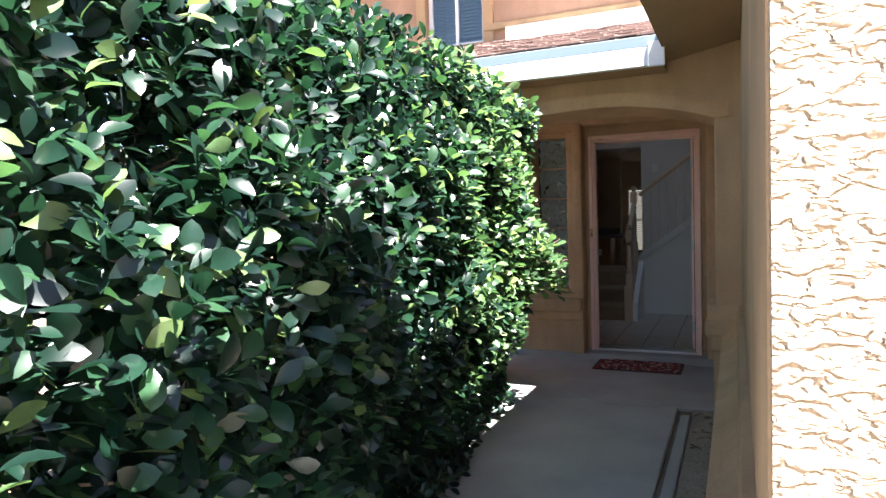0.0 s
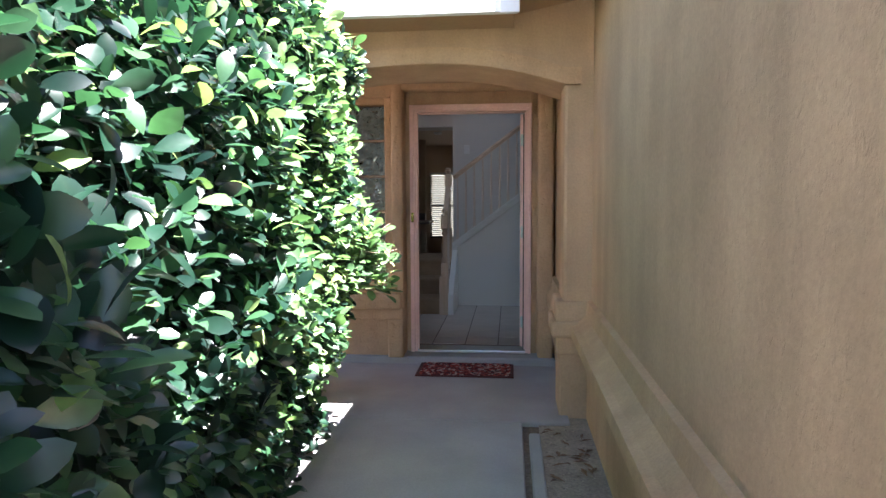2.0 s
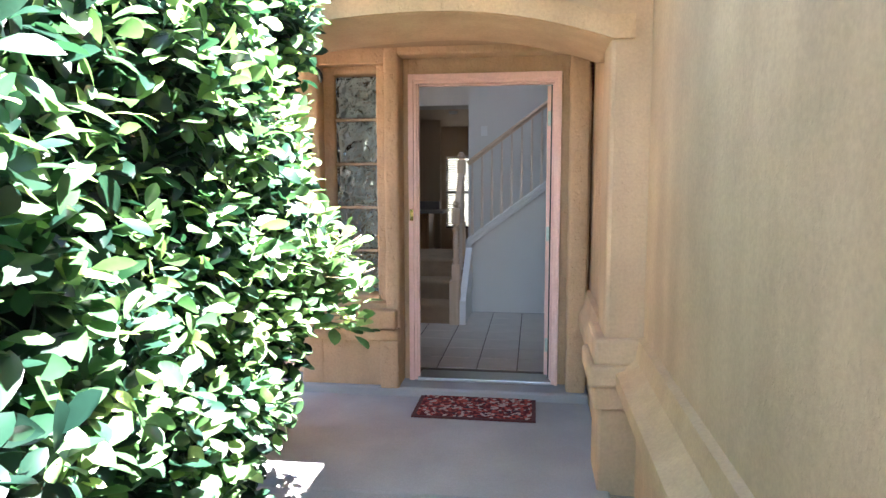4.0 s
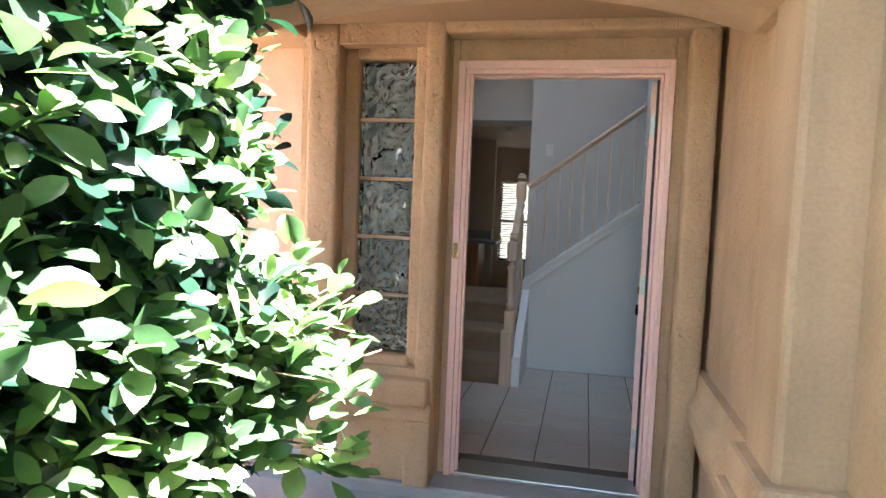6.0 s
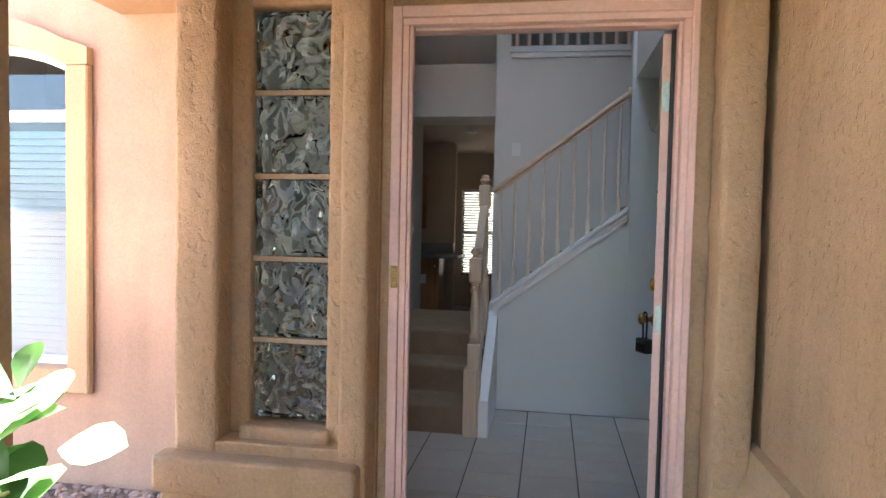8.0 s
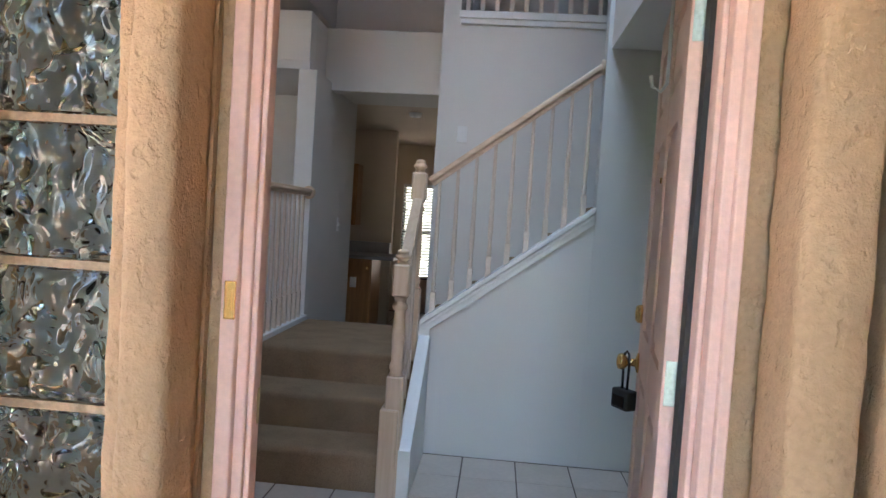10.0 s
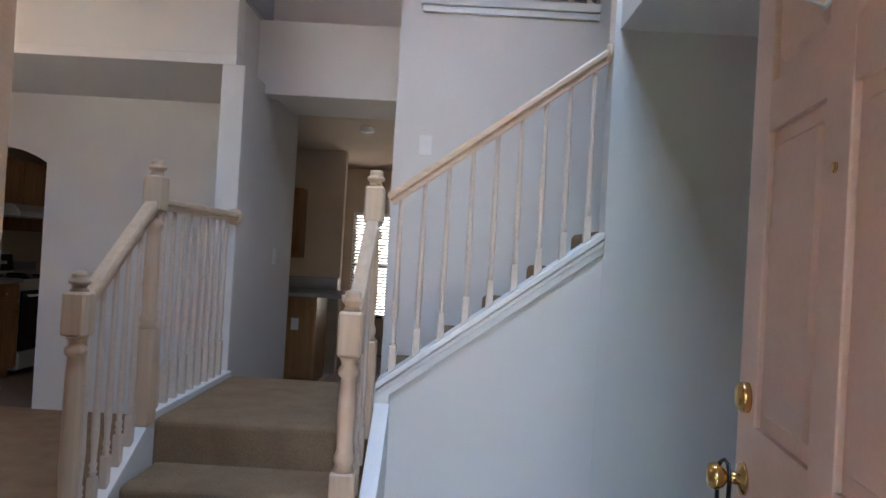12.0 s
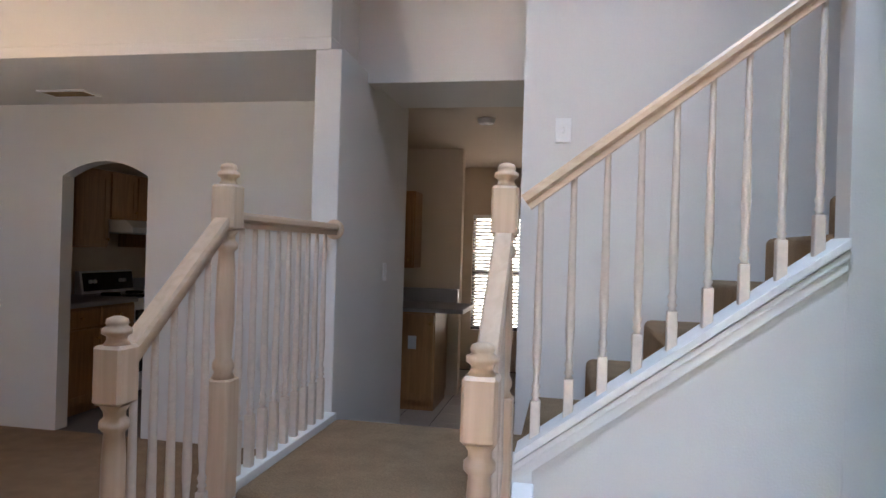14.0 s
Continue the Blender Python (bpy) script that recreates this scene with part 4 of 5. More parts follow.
def stair_rails():
    r = thing("stair_railing", (-0.1, 9.4, 0), "pale maple stair railing with turned posts and balusters", "railing")
    bm = newel(bmesh.new(), *NR1, 0.0, 1.225, 0.60)
    box(bm, NR1[0] - 0.062, NR1[1] - 0.062, 0.0, NR1[0] + 0.03, NR1[1] + 0.062, 0.44, bevel=0.006)
    part("newel_post", bm, RAIL_WOOD, r)
    part("newel_post", newel(bmesh.new(), *NR2, L - 0.02, 1.715, 0.42), RAIL_WOOD, r)
    part("handrail", rail(bmesh.new(), (NR1[0], NR1[1] + 0.03, 1.135), (NR2[0], NR2[1] - 0.03, 1.50)), RAIL_WOOD_Y, r)
    za = 1.618
    sl = 0.745
    part("handrail", rail(bmesh.new(), (-0.10, SY + 0.048, za), (0.866, SY + 0.048, za + 0.966 * sl)), RAIL_WOOD_X, r)
    bm = bmesh.new()
    lathe(bm, [(0.045, -0.008), (0.045, 0.008), (0.03, 0.012)], 16)
    bmesh.ops.rotate(bm, verts=bm.verts, matrix=Matrix.Rotation(radians(-90), 3, "Y"))
    bmesh.ops.translate(bm, verts=bm.verts, vec=(0.858, SY + 0.048, 2.305))
    part("wall_rosette", bm, RAIL_WOOD, r)
    part("baluster", baluster(bmesh.new(), NR1[0], 9.38, 0.40, 1.255), BALUSTER_PAINT, r)
    part("baluster", baluster(bmesh.new(), NR1[0], 9.50, 0.48, 1.335), BALUSTER_PAINT, r)
    for i in range(9):
        x = -0.035 + i * 0.1045
        part("baluster", baluster(bmesh.new(), x, SY + 0.048, cap_z(x) - 0.012, za + (x + 0.10) * sl - 0.05, 0.13), BALUSTER_PAINT, r)
    finish(r)
    q = thing("landing_railing", (-1.1, 9.6, 0), "pale maple guard rail on the open side of the landing", "railing")
    part("newel_post", newel(bmesh.new(), *NL1, 0.0, 1.235, 0.34), RAIL_WOOD, q)
    part("newel_post", newel(bmesh.new(), *NL2, 0.55, 1.71, 0.42), RAIL_WOOD, q)
    part("handrail", rail(bmesh.new(), (NL1[0], NL1[1] + 0.03, 1.145), (NL2[0], NL2[1] - 0.03, 1.53)), RAIL_WOOD_Y, q)
    part("handrail", rail(bmesh.new(), (NL2[0], NL2[1] + 0.03, 1.545), (NL2[0], 10.69, 1.545)), RAIL_WOOD_Y, q)
    bm = bmesh.new()
    lathe(bm, [(0.05, 0), (0.05, 0.015), (0.035, 0.02)], 16)
    bmesh.ops.rotate(bm, verts=bm.verts, matrix=Matrix.Rotation(radians(90), 3, "X"))
    bmesh.ops.translate(bm, verts=bm.verts, vec=(-1.10, 10.709, 1.518))
    part("wall_rosette", bm, RAIL_WOOD, q)
    for i in range(9):
        y = 9.75 + i * 0.103
        part("baluster", baluster(bmesh.new(), -1.10, y, 0.595, 1.495, 0.2), BALUSTER_PAINT, q)
    for i in range(5):
        y = 9.17 + i * 0.09
        zs = 0.17 + (y - 9.0) * 0.623
        part("baluster", baluster(bmesh.new(), -1.10, y, zs - 0.01, 1.145 + (y - 9.125) * 0.785 - 0.05, 0.13), BALUSTER_PAINT, q)
    finish(q)
    b = thing("balcony_railing", (0.45, BY + 0.06, 2.885), "white upper balcony railing with turned balusters", "railing")
    part("handrail", rail(bmesh.new(), (-0.04, BY + 0.06, 3.78), (1.0, BY + 0.06, 3.78)), RAIL_WOOD_X, b)
    for i in range(10):
        part("baluster", baluster(bmesh.new(), 0.0 + i * 0.105, BY + 0.06, 2.884, 3.73, 0.16), BALUSTER_PAINT, b)
    finish(b)


stair_rails()


# ---- front door leaf, open inwards ----
def front_door():
    W, H, D = 0.89, 2.04, 0.044
    d = thing("front_door", (DX1 - 0.004, 7.352, 0.03), "open pink panelled front door with brass knob and lockbox", "door")
    # local: leaf runs along -x from the hinge, outer face at y = 0
    bm = bmesh.new()
    st = 0.115
    cols = [(-W, -W + st), (-W / 2 - 0.05, -W / 2 + 0.05), (-st, 0.0)]
    rows = [(0.0, 0.22), (0.88, 1.02), (1.62, 1.72), (H - 0.12, H)]
    for a, b in cols:
        box(bm, a, 0.0, 0.0, b, D, H, bevel=0.003)
    gaps = [(-W + st, -W / 2 - 0.05), (-W / 2 + 0.05, -st)]
    for a, b in gaps:
        for z0, z1 in rows:
            box(bm, a, 0.001, z0, b, D - 0.001, z1)
    part("leaf_frame", bm, PINK_PAINT, d)
    for a, b in gaps:
        for (z0, z1), (z2, z3) in zip(rows, rows[1:]):
            bm = bmesh.new()
            box(bm, a, 0.012, z1, b, D - 0.012, z2)
            box(bm, a + 0.03, 0.004, z1 + 0.03, b - 0.03, D - 0.004, z2 - 0.03, bevel=0.008)
            part("panel", bm, PINK_PAINT, d)
    part("leaf_edge", B(0.0005, 0.001, 0.0, 0.002, D - 0.001, H), CASING_PAINT, d, "pale pink painted edge")
    part("leaf_edge", B(-W - 0.002, 0.001, 0.0, -W - 0.0005, D - 0.001, H), TRIM_WHITE, d, "white painted edge")

    def disc(prof, x, z, flip=1, seg=18):
        bm = lathe(bmesh.new(), prof, seg)
        bmesh.ops.rotate(bm, verts=bm.verts, matrix=Matrix.Rotation(radians(90 * flip), 3, "X"))
        bmesh.ops.translate(bm, verts=bm.verts, vec=(x, 0 if flip > 0 else D, z))
        return bm
    kx = -W + 0.065
    for flip in (1, -1):
        part("door_knob", disc([(0.034, 0), (0.034, 0.006), (0.014, 0.012), (0.012, 0.035), (0.022, 0.042), (0.029, 0.055), (0.026, 0.068), (0.012, 0.074)], kx, 0.90, flip), BRASS, d, "polished brass knob")
        part("deadbolt", disc([(0.032, 0), (0.031, 0.014), (0.024, 0.022), (0.008, 0.024)], kx, 1.07, flip), BRASS, d, "dull brass deadbolt")
    part("latch_plate", B(-W - 0.004, 0.008, 0.84, -W - 0.002, D - 0.008, 0.96), BRASS, d, "brass latch plate")
    part("peephole", disc([(0.009, 0), (0.009, 0.003), (0.006, 0.005)], -W / 2, 1.50), BRASS, d, "small brass peephole")
    bm = tube(bmesh.new(), [(-W / 2 - 0.02, -0.004, H + 0.002), (-W / 2 - 0.02, -0.004, 1.78), (-W / 2 - 0.02, -0.02, 1.755), (-W / 2 - 0.02, -0.045, 1.77), (-W / 2 - 0.02, -0.05, 1.80)], 0.006, seg=6)
    part("wreath_hook", bm, TRIM_WHITE, d, "white metal wreath hook")
    for z in (0.22, 1.02, 1.82):
        bm = B(-0.03, D - 0.002, z - 0.05, 0.004, D + 0.003, z + 0.05, bevel=0.001)
        tube(bm, [(0.006, D + 0.002, z - 0.052), (0.006, D + 0.002, z + 0.052)], 0.007, seg=8)
        box(bm, 0.0005, 0.006, z - 0.05, 0.004, D, z + 0.05)
        part("hinge", bm, PATINA, d, "worn metal hinge")
    d.matrix_basis = pose(DX1 - 0.004, 7.352 - D, 0.03) @ Matrix.Translation((0, D, 0)) @ Matrix.Rotation(radians(-99), 4, "Z") @ Matrix.Translation((0, -D, 0))
    m = d.matrix_basis @ Vector((kx, -0.04, 0.9))
    k = thing("lockbox", m, "black key lockbox that hangs from the door knob", "lockbox")
    bm = tube(bmesh.new(), [(-0.012, 0, -0.10), (-0.015, 0, 0.0), (-0.010, 0, 0.028), (0, 0, 0.036), (0.010, 0, 0.028), (0.015, 0, 0.0), (0.012, 0, -0.10)], 0.0045, seg=8)
    part("shackle", bm, BLACK, k, "black steel shackle")
    part("body", B(-0.04, -0.024, -0.165, 0.04, 0.024, -0.095, bevel=0.007, seg=2), RUBBER, k)
    part("dial_cover", B(-0.03, -0.028, -0.155, 0.03, -0.0245, -0.115, bevel=0.002), BLACK, k)
    k.rotation_euler = (0, 0, radians(-60))


front_door()


# ---- door mat ----
def mat():
    m = material("speckled_red_mat_fibre", (0.30, 0.06, 0.05), 0.95, spec=0.1)
    nt = m.node_tree
    co = nt.nodes.new("ShaderNodeTexCoord")
    v = nt.nodes.new("ShaderNodeTexVoronoi")
    v.inputs["Scale"].default_value = 48
    nt.links.new(co.outputs["Object"], v.inputs["Vector"])
    r = nt.nodes.new("ShaderNodeValToRGB")
    r.color_ramp.interpolation = "CONSTANT"
    e = r.color_ramp.elements
    e[0].color, e[0].position = (0.10, 0.02, 0.02, 1), 0.0
    e[1].color, e[1].position = (0.34, 0.07, 0.055, 1), 0.3
    for pos, c in ((0.55, (0.42, 0.30, 0.26)), (0.72, (0.16, 0.035, 0.03)), (0.86, (0.05, 0.03, 0.035))):
        x = e.new(pos)
        x.color = (*c, 1)
    sx = nt.nodes.new("ShaderNodeSeparateColor")
    nt.links.new(v.outputs["Color"], sx.inputs[0])
    nt.links.new(sx.outputs[0], r.inputs["Fac"])
    nt.links.new(r.outputs[0], nt.nodes["Principled BSDF"].inputs["Base Color"])
    b = nt.nodes.new("ShaderNodeBump")
    b.inputs["Distance"].default_value = 0.01
    nt.links.new(v.outputs["Distance"], b.inputs["Height"])
    nt.links.new(b.outputs[0], nt.nodes["Principled BSDF"].inputs["Normal"])
    t = thing("door_mat", (0.26, 6.85, P), "red speckled coir door mat with a dark border", "mat")
    part("fibre_top", B(-0.365, -0.205, 0.002, 0.365, 0.205, 0.016, bevel=0.005), m, t)
    part("border", box(box(box(box(bmesh.new(), -0.39, -0.225, 0.0, 0.39, -0.205, 0.012), -0.39, 0.205, 0, 0.39, 0.225, 0.012), -0.39, -0.205, 0, -0.365, 0.205, 0.012), 0.365, -0.205, 0, 0.39, 0.205, 0.012),
         material("dark_red_mat_edge", (0.07, 0.018, 0.016), 0.9), t, "dark woven border")


mat()


# ---- hedge ----
def step(a, b, v):
    u = max(0.0, min(1.0, (v - a) / (b - a)))
    return u * u * (3 - 2 * u)


def hedge_face(y, z):
    """x of the hedge's outer face at a height and a place along the path."""
    x = -0.31 + 0.31 * step(0.0, 1.05, z) - 0.30 * max(0.0, z - 2.0)
    x += 0.23 * (1 - step(1.7, 2.9, y)) * step(0.1, 0.9, z)
    x -= 0.34 * max(0.0, z - 1.25) * (1 - step(2.6, 4.0, y))
    x -= 0.22 * step(2.7, 4.3, y) * step(0.0, 0.9, z)
    x -= 0.16 * step(4.0, 4.8, y) * (1 - step(0.15, 0.9, z))
    return x + 0.12 * noise.noise(Vector((3.1, y * 1.5, z * 1.7)))


def hedge_top(y):
    return 2.42 - 0.10 * max(0.0, y - 3.0) + 0.12 * noise.noise(Vector((y * 2.0, 7.7, 0)))


def leaf_cloud(count, place, rng, size, name, parent, mat=LEAF):
    """Shoots of blunt, folded leaves set round their tips, in one mesh. place(rng) gives a shoot's tip and its outward way."""
    prof = [(0.0, 0.05), (0.2, 0.5), (0.45, 0.92), (0.68, 1.0), (0.88, 0.62), (1.0, 0.0)]
    nv = 3 * 5 + 1
    per = 6
    count = count // per * per
    vs = np.zeros((count * nv, 3))
    faces = []
    for k in range(count):
        if k % per == 0:
            tip, out, sz = place(rng)
            shoot = (out * 0.6 + Vector((rng.gauss(0, 0.32), rng.gauss(0, 0.32), 0.75 + rng.gauss(0, 0.3)))).normalized()
            e1 = shoot.orthogonal().normalized()
            e2 = shoot.cross(e1)
            turn0 = rng.uniform(0, 6.28)
        i6 = k % per
        th = radians(rng.uniform(22, 55) + 9 * i6)
        az = turn0 + i6 * 2.4 + rng.uniform(-0.3, 0.3)
        radial = e1 * math.cos(az) + e2 * math.sin(az)
        ax = (shoot * math.cos(th) + radial * math.sin(th)).normalized()
        p = tip - shoot * (0.013 * i6)
        ln = size * sz * rng.uniform(0.6, 1.25)
        wd = ln * rng.uniform(0.20, 0.27)
        nrm = (shoot - ax * shoot.dot(ax)) + Vector((rng.gauss(0, 0.4), rng.gauss(0, 0.4), rng.gauss(0, 0.4)))
        side = ax.cross(nrm)
        if side.length < 1e-3:
            side = ax.orthogonal()
        side.normalize()
        nrm = side.cross(ax).normalized()
        curl, fold = rng.uniform(0.05, 0.35), rng.uniform(0.10, 0.4)
        b = k * nv
        for i, (u, w) in enumerate(prof):
            c = p + ax * (ln * (0.12 + 0.88 * u)) - nrm * (curl * ln * u * u)
            if i == 5:
                vs[b + 15] = c
            else:
                lift = nrm * (fold * wd * w)
                vs[b + 3 * i] = c - side * (wd * w) + lift
                vs[b + 3 * i + 1] = c
                vs[b + 3 * i + 2] = c + side * (wd * w) + lift
        for i in range(4):
            q = b + 3 * i
            faces.append((q, q + 1, q + 4, q + 3))
            faces.append((q + 1, q + 2, q + 5, q + 4))
        faces.append((b + 12, b + 13, b + 15))
        faces.append((b + 13, b + 14, b + 15))
    me = bpy.data.meshes.new(name)
    me.from_pydata(vs.tolist(), [], faces)
    me.polygons.foreach_set("use_smooth", [True] * len(faces))
    me.materials.append(mat)
    ob = new(name, me)
    ob.parent = parent
    return ob


def hedge():
    h = thing("hedge_shrub", (-0.9, 3.6, G), "tall glossy green hedge shrub with pale young shoots", "shrub")
    rng = random.Random(11)

    def clumped(q, r):
        return q + Vector((r.gauss(0, 0.03), r.gauss(0, 0.03), r.gauss(0, 0.03)))

    def on_face(r):
        while True:
            y = 0.35 + 4.9 * r.random()
            z = G + (hedge_top(y) - G) * r.random() ** 0.9
            deep = abs(r.gauss(0, 0.16)) ** 1.0
            lump = 0.12 * noise.noise(Vector((y * 4.5, z * 4.5, 1.0)))
            if noise.noise(Vector((y * 3.2, z * 3.2, 9.0))) < -0.42 and deep < 0.12:
                continue
            end = max(0.0, (y - 4.7) / 0.55) ** 2 * 0.12
            x = hedge_face(y, z) + lump - deep - end
            return Vector((x, y, z)) - h.location, Vector((1.0, -0.15, 0.25)).normalized(), 1.0

    def on_top(r):
        y = 0.35 + 4.85 * r.random()
        x = hedge_face(y, 2.4) - 1.9 * r.random()
        z = hedge_top(y) - abs(r.gauss(0, 0.15)) + 0.15 * noise.noise(Vector((x * 3, y * 3, 2)))
        return Vector((x, y, z)) - h.location, Vector((0.2, -0.2, 1)).normalized(), 1.0

    def on_near(r):
        z = G + (hedge_top(0.3) - G) * r.random()
        x = hedge_face(0.3, z) - 2.2 * r.random()
        y = 0.3 + abs(r.gauss(0, 0.16)) + 0.1 * noise.noise(Vector((x * 4, 3, z * 4)))
        return Vector((x, y, z)) - h.location, Vector((0.1, -1, 0.3)).normalized(), 1.0

    def on_far(r):
        z = G + (hedge_top(5.2) - G) * r.random()
        x = hedge_face(5.0, z) - 0.12 - 1.5 * r.random()
        y = 5.26 + 0.24 * step(1.25, 1.6, z) - abs(r.gauss(0, 0.18)) + 0.1 * noise.noise(Vector((x * 4, 3, z * 4)))
        return Vector((x, y, z)) - h.location, Vector((0.2, 1, 0.3)).normalized(), 1.0

    def on_tips(r):
        y = 3.3 + 1.9 * r.random() ** 0.7
        z = 0.45 + (hedge_top(y) - 0.45) * r.random()
        x = hedge_face(y, z) + 0.09 * noise.noise(Vector((y * 4.5, z * 4.5, 1.0))) + 0.02 - max(0.0, (y - 4.7) / 0.55) ** 2 * 0.10
        return Vector((x, y, z)) - h.location, Vector((0.9, 0.0, 0.5)).normalized(), 1.0

    def inner(r):
        y = 0.55 + 4.3 * r.random()
        z = G + 0.1 + (hedge_top(y) - G - 0.3) * r.random()
        x = hedge_face(y, z) - 0.25 - 0.55 * r.random()
        return Vector((x, y, z)) - h.location, Vector((1.0, -0.3, 0.3)).normalized(), 1.25
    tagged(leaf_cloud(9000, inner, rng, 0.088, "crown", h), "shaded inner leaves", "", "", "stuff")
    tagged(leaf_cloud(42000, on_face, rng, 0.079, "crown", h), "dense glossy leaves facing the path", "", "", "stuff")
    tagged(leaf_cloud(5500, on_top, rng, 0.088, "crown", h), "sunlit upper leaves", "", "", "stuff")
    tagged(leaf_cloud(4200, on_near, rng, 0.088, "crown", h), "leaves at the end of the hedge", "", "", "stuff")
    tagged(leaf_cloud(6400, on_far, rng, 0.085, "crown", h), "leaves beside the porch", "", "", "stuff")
    # Paler copy of the leaves, set where the sun strikes the hedge
    tagged(leaf_cloud(1800, on_tips, rng, 0.082, "crown", h, SUN_LEAF), "leaves at the far end, paled in colour for the sun", "", "", "stuff")
    # the leafy shoot that leans out towards the porch
    tips = []
    for i in range(34):
        a = Vector((-0.5, 5.1, 0.8 + 0.45 * rng.random()))
        tips.append((a, Vector((-0.03 - 0.45 * rng.random() ** 1.2, 5.12 + 0.36 * rng.random(), 0.86 + 0.44 * rng.random()))))

    def on_shoot(r):
        a, b = r.choice(tips)
        t = r.random() ** 0.6
        return a.lerp(b, t) + Vector((r.gauss(0, 0.02), r.gauss(0, 0.02), r.gauss(0, 0.02))) - h.location, (b - a).normalized() * 0.45 + Vector((0.15, -0.25, 0.95)), 1.0
    tagged(leaf_cloud(1320, on_shoot, rng, 0.092, "crown", h, SUN_LEAF), "young shoots, paled in colour for the sun", "", "", "stuff")
    for y in (0.9, 1.7, 2.5, 3.3, 4.1, 4.7):
        bm = bmesh.new()
        x = -0.95 + rng.uniform(-0.15, 0.15)
        tube(bm, [(x, y, G - 0.05), (x + 0.03, y + 0.04, 0.6), (x - 0.02, y, 1.3), (x + 0.05, y + 0.05, 2.1), (x, y, 2.6)], 0.035, 0.01)
        for _ in range(16):
            z = rng.uniform(0.4, 2.2)
            yy = min(5.0, y + rng.uniform(-0.5, 0.5))
            e = Vector((hedge_face(yy, z + 0.25) - 0.12, yy, z + rng.uniform(0.1, 0.4)))
            s = Vector((x, y, z))
            tube(bm, [s, s.lerp(e, 0.5) + Vector((0, 0, 0.05)), e], 0.010, 0.003, seg=5)
        bmesh.ops.translate(bm, verts=bm.verts, vec=-h.location)
        part("trunk", bm, BARK, h)
    for a, b in tips:
        bm = bmesh.new()
        tube(bm, [a - h.location, a.lerp(b, 0.5) + Vector((0, 0, -0.02)) - h.location, b - h.location], 0.005, 0.002, seg=5)
        part("twig", bm, BARK, h, "thin brown twig")


hedge()


# ---- kitchen and fittings ----
def cabinet(name, at, turn, w, d, h, doors, label, drawers=True, toe=0.09):
    """A cabinet unit whose front faces local -y; at: front left bottom corner."""
    c = thing(name, (0, 0, 0), label, "cabinet", "oak kitchen cabinets")
    part("body", B(0, 0.02, toe, w, d, h), OAK, c)
    if toe:
        part("toe_kick", B(0.01, 0.07, 0.0, w - 0.01, d, toe), OAK, c)
    n = doors
    for i in range(n):
        a, b = i * w / n + 0.012, (i + 1) * w / n - 0.012
        zt = h - 0.02
        if drawers:
            dr = part("drawer", B(a, 0.0, h - 0.165, b, 0.02, h - 0.02, bevel=0.006), OAK, c)
            bm = lathe(bmesh.new(), [(0.005, 0), (0.006, 0.012), (0.014, 0.018), (0.012, 0.026)], 12)
            bmesh.ops.rotate(bm, verts=bm.verts, matrix=Matrix.Rotation(radians(90), 3, "X"))
            bmesh.ops.translate(bm, verts=bm.verts, vec=((a + b) / 2, 0, h - 0.09))
            part("knob", bm, BRASS, dr, "small brass knob")
            zt = h - 0.185
        bm = bmesh.new()
        z0 = toe + 0.015
        box(bm, a, 0.006, z0, b, 0.02, zt)
        for q in ((a, 0.0, z0, a + 0.055, 0.0065, zt), (b - 0.055, 0.0, z0, b, 0.0065, zt), (a + 0.055, 0.0, z0, b - 0.055, 0.0065, z0 + 0.055), (a + 0.055, 0.0, zt - 0.055, b - 0.055, 0.0065, zt)):
            box(bm, *q)
        door = part("door", bm, OAK, c)
        bm = lathe(bmesh.new(), [(0.005, 0), (0.006, 0.012), (0.014, 0.018), (0.012, 0.026)], 12)
        bmesh.ops.rotate(bm, verts=bm.verts, matrix=Matrix.Rotation(radians(90), 3, "X"))
        bmesh.ops.translate(bm, verts=bm.verts, vec=(b - 0.03, 0, zt - 0.08 if toe else z0 + 0.06))
        part("knob", bm, BRASS, door, "small brass knob")
    c.matrix_basis = pose(*at, 0, 0, turn)
    return c


KX = -3.78
cabinet("base_cabinet", (KX, 11.99, 0), 90, 0.46, 0.8, 0.88, 1, "honey oak base cabinet with a drawer")
cabinet("base_cabinet", (KX, 12.452, 0), 90, 0.45, 0.8, 0.88, 1, "honey oak base cabinet with a drawer")
cabinet("base_cabinet", (KX, 13.67, 0), 90, 0.7, 0.8, 0.88, 2, "honey oak base cabinet with a drawer")
cabinet("wall_cabinet", (KX - 0.28, 11.99, 1.36), 90, 0.9, 0.5, 0.70, 2, "honey oak wall cabinet", False, 0.0)
cabinet("wall_cabinet", (KX - 0.28, 12.90, 1.62), 90, 0.76, 0.5, 0.44, 2, "short honey oak wall cabinet over the hood", False, 0.0)
cabinet("wall_cabinet", (KX - 0.28, 13.67, 1.36), 90, 0.7, 0.5, 0.70, 2, "honey oak wall cabinet", False, 0.0)
for y0, y1 in ((11.985, 12.905), (13.665, 14.4)):
    t = thing("worktop", (-4.2, (y0 + y1) / 2, 0.88), "grey laminate worktop with a low upstand", "worktop")
    part("slab", B(-0.41, -(y1 - y0) / 2, 0.0, 0.445, (y1 - y0) / 2, 0.038, bevel=0.006), LAMINATE, t)
    part("upstand", B(-0.41, -(y1 - y0) / 2, 0.039, -0.39, (y1 - y0) / 2, 0.14), LAMINATE, t)


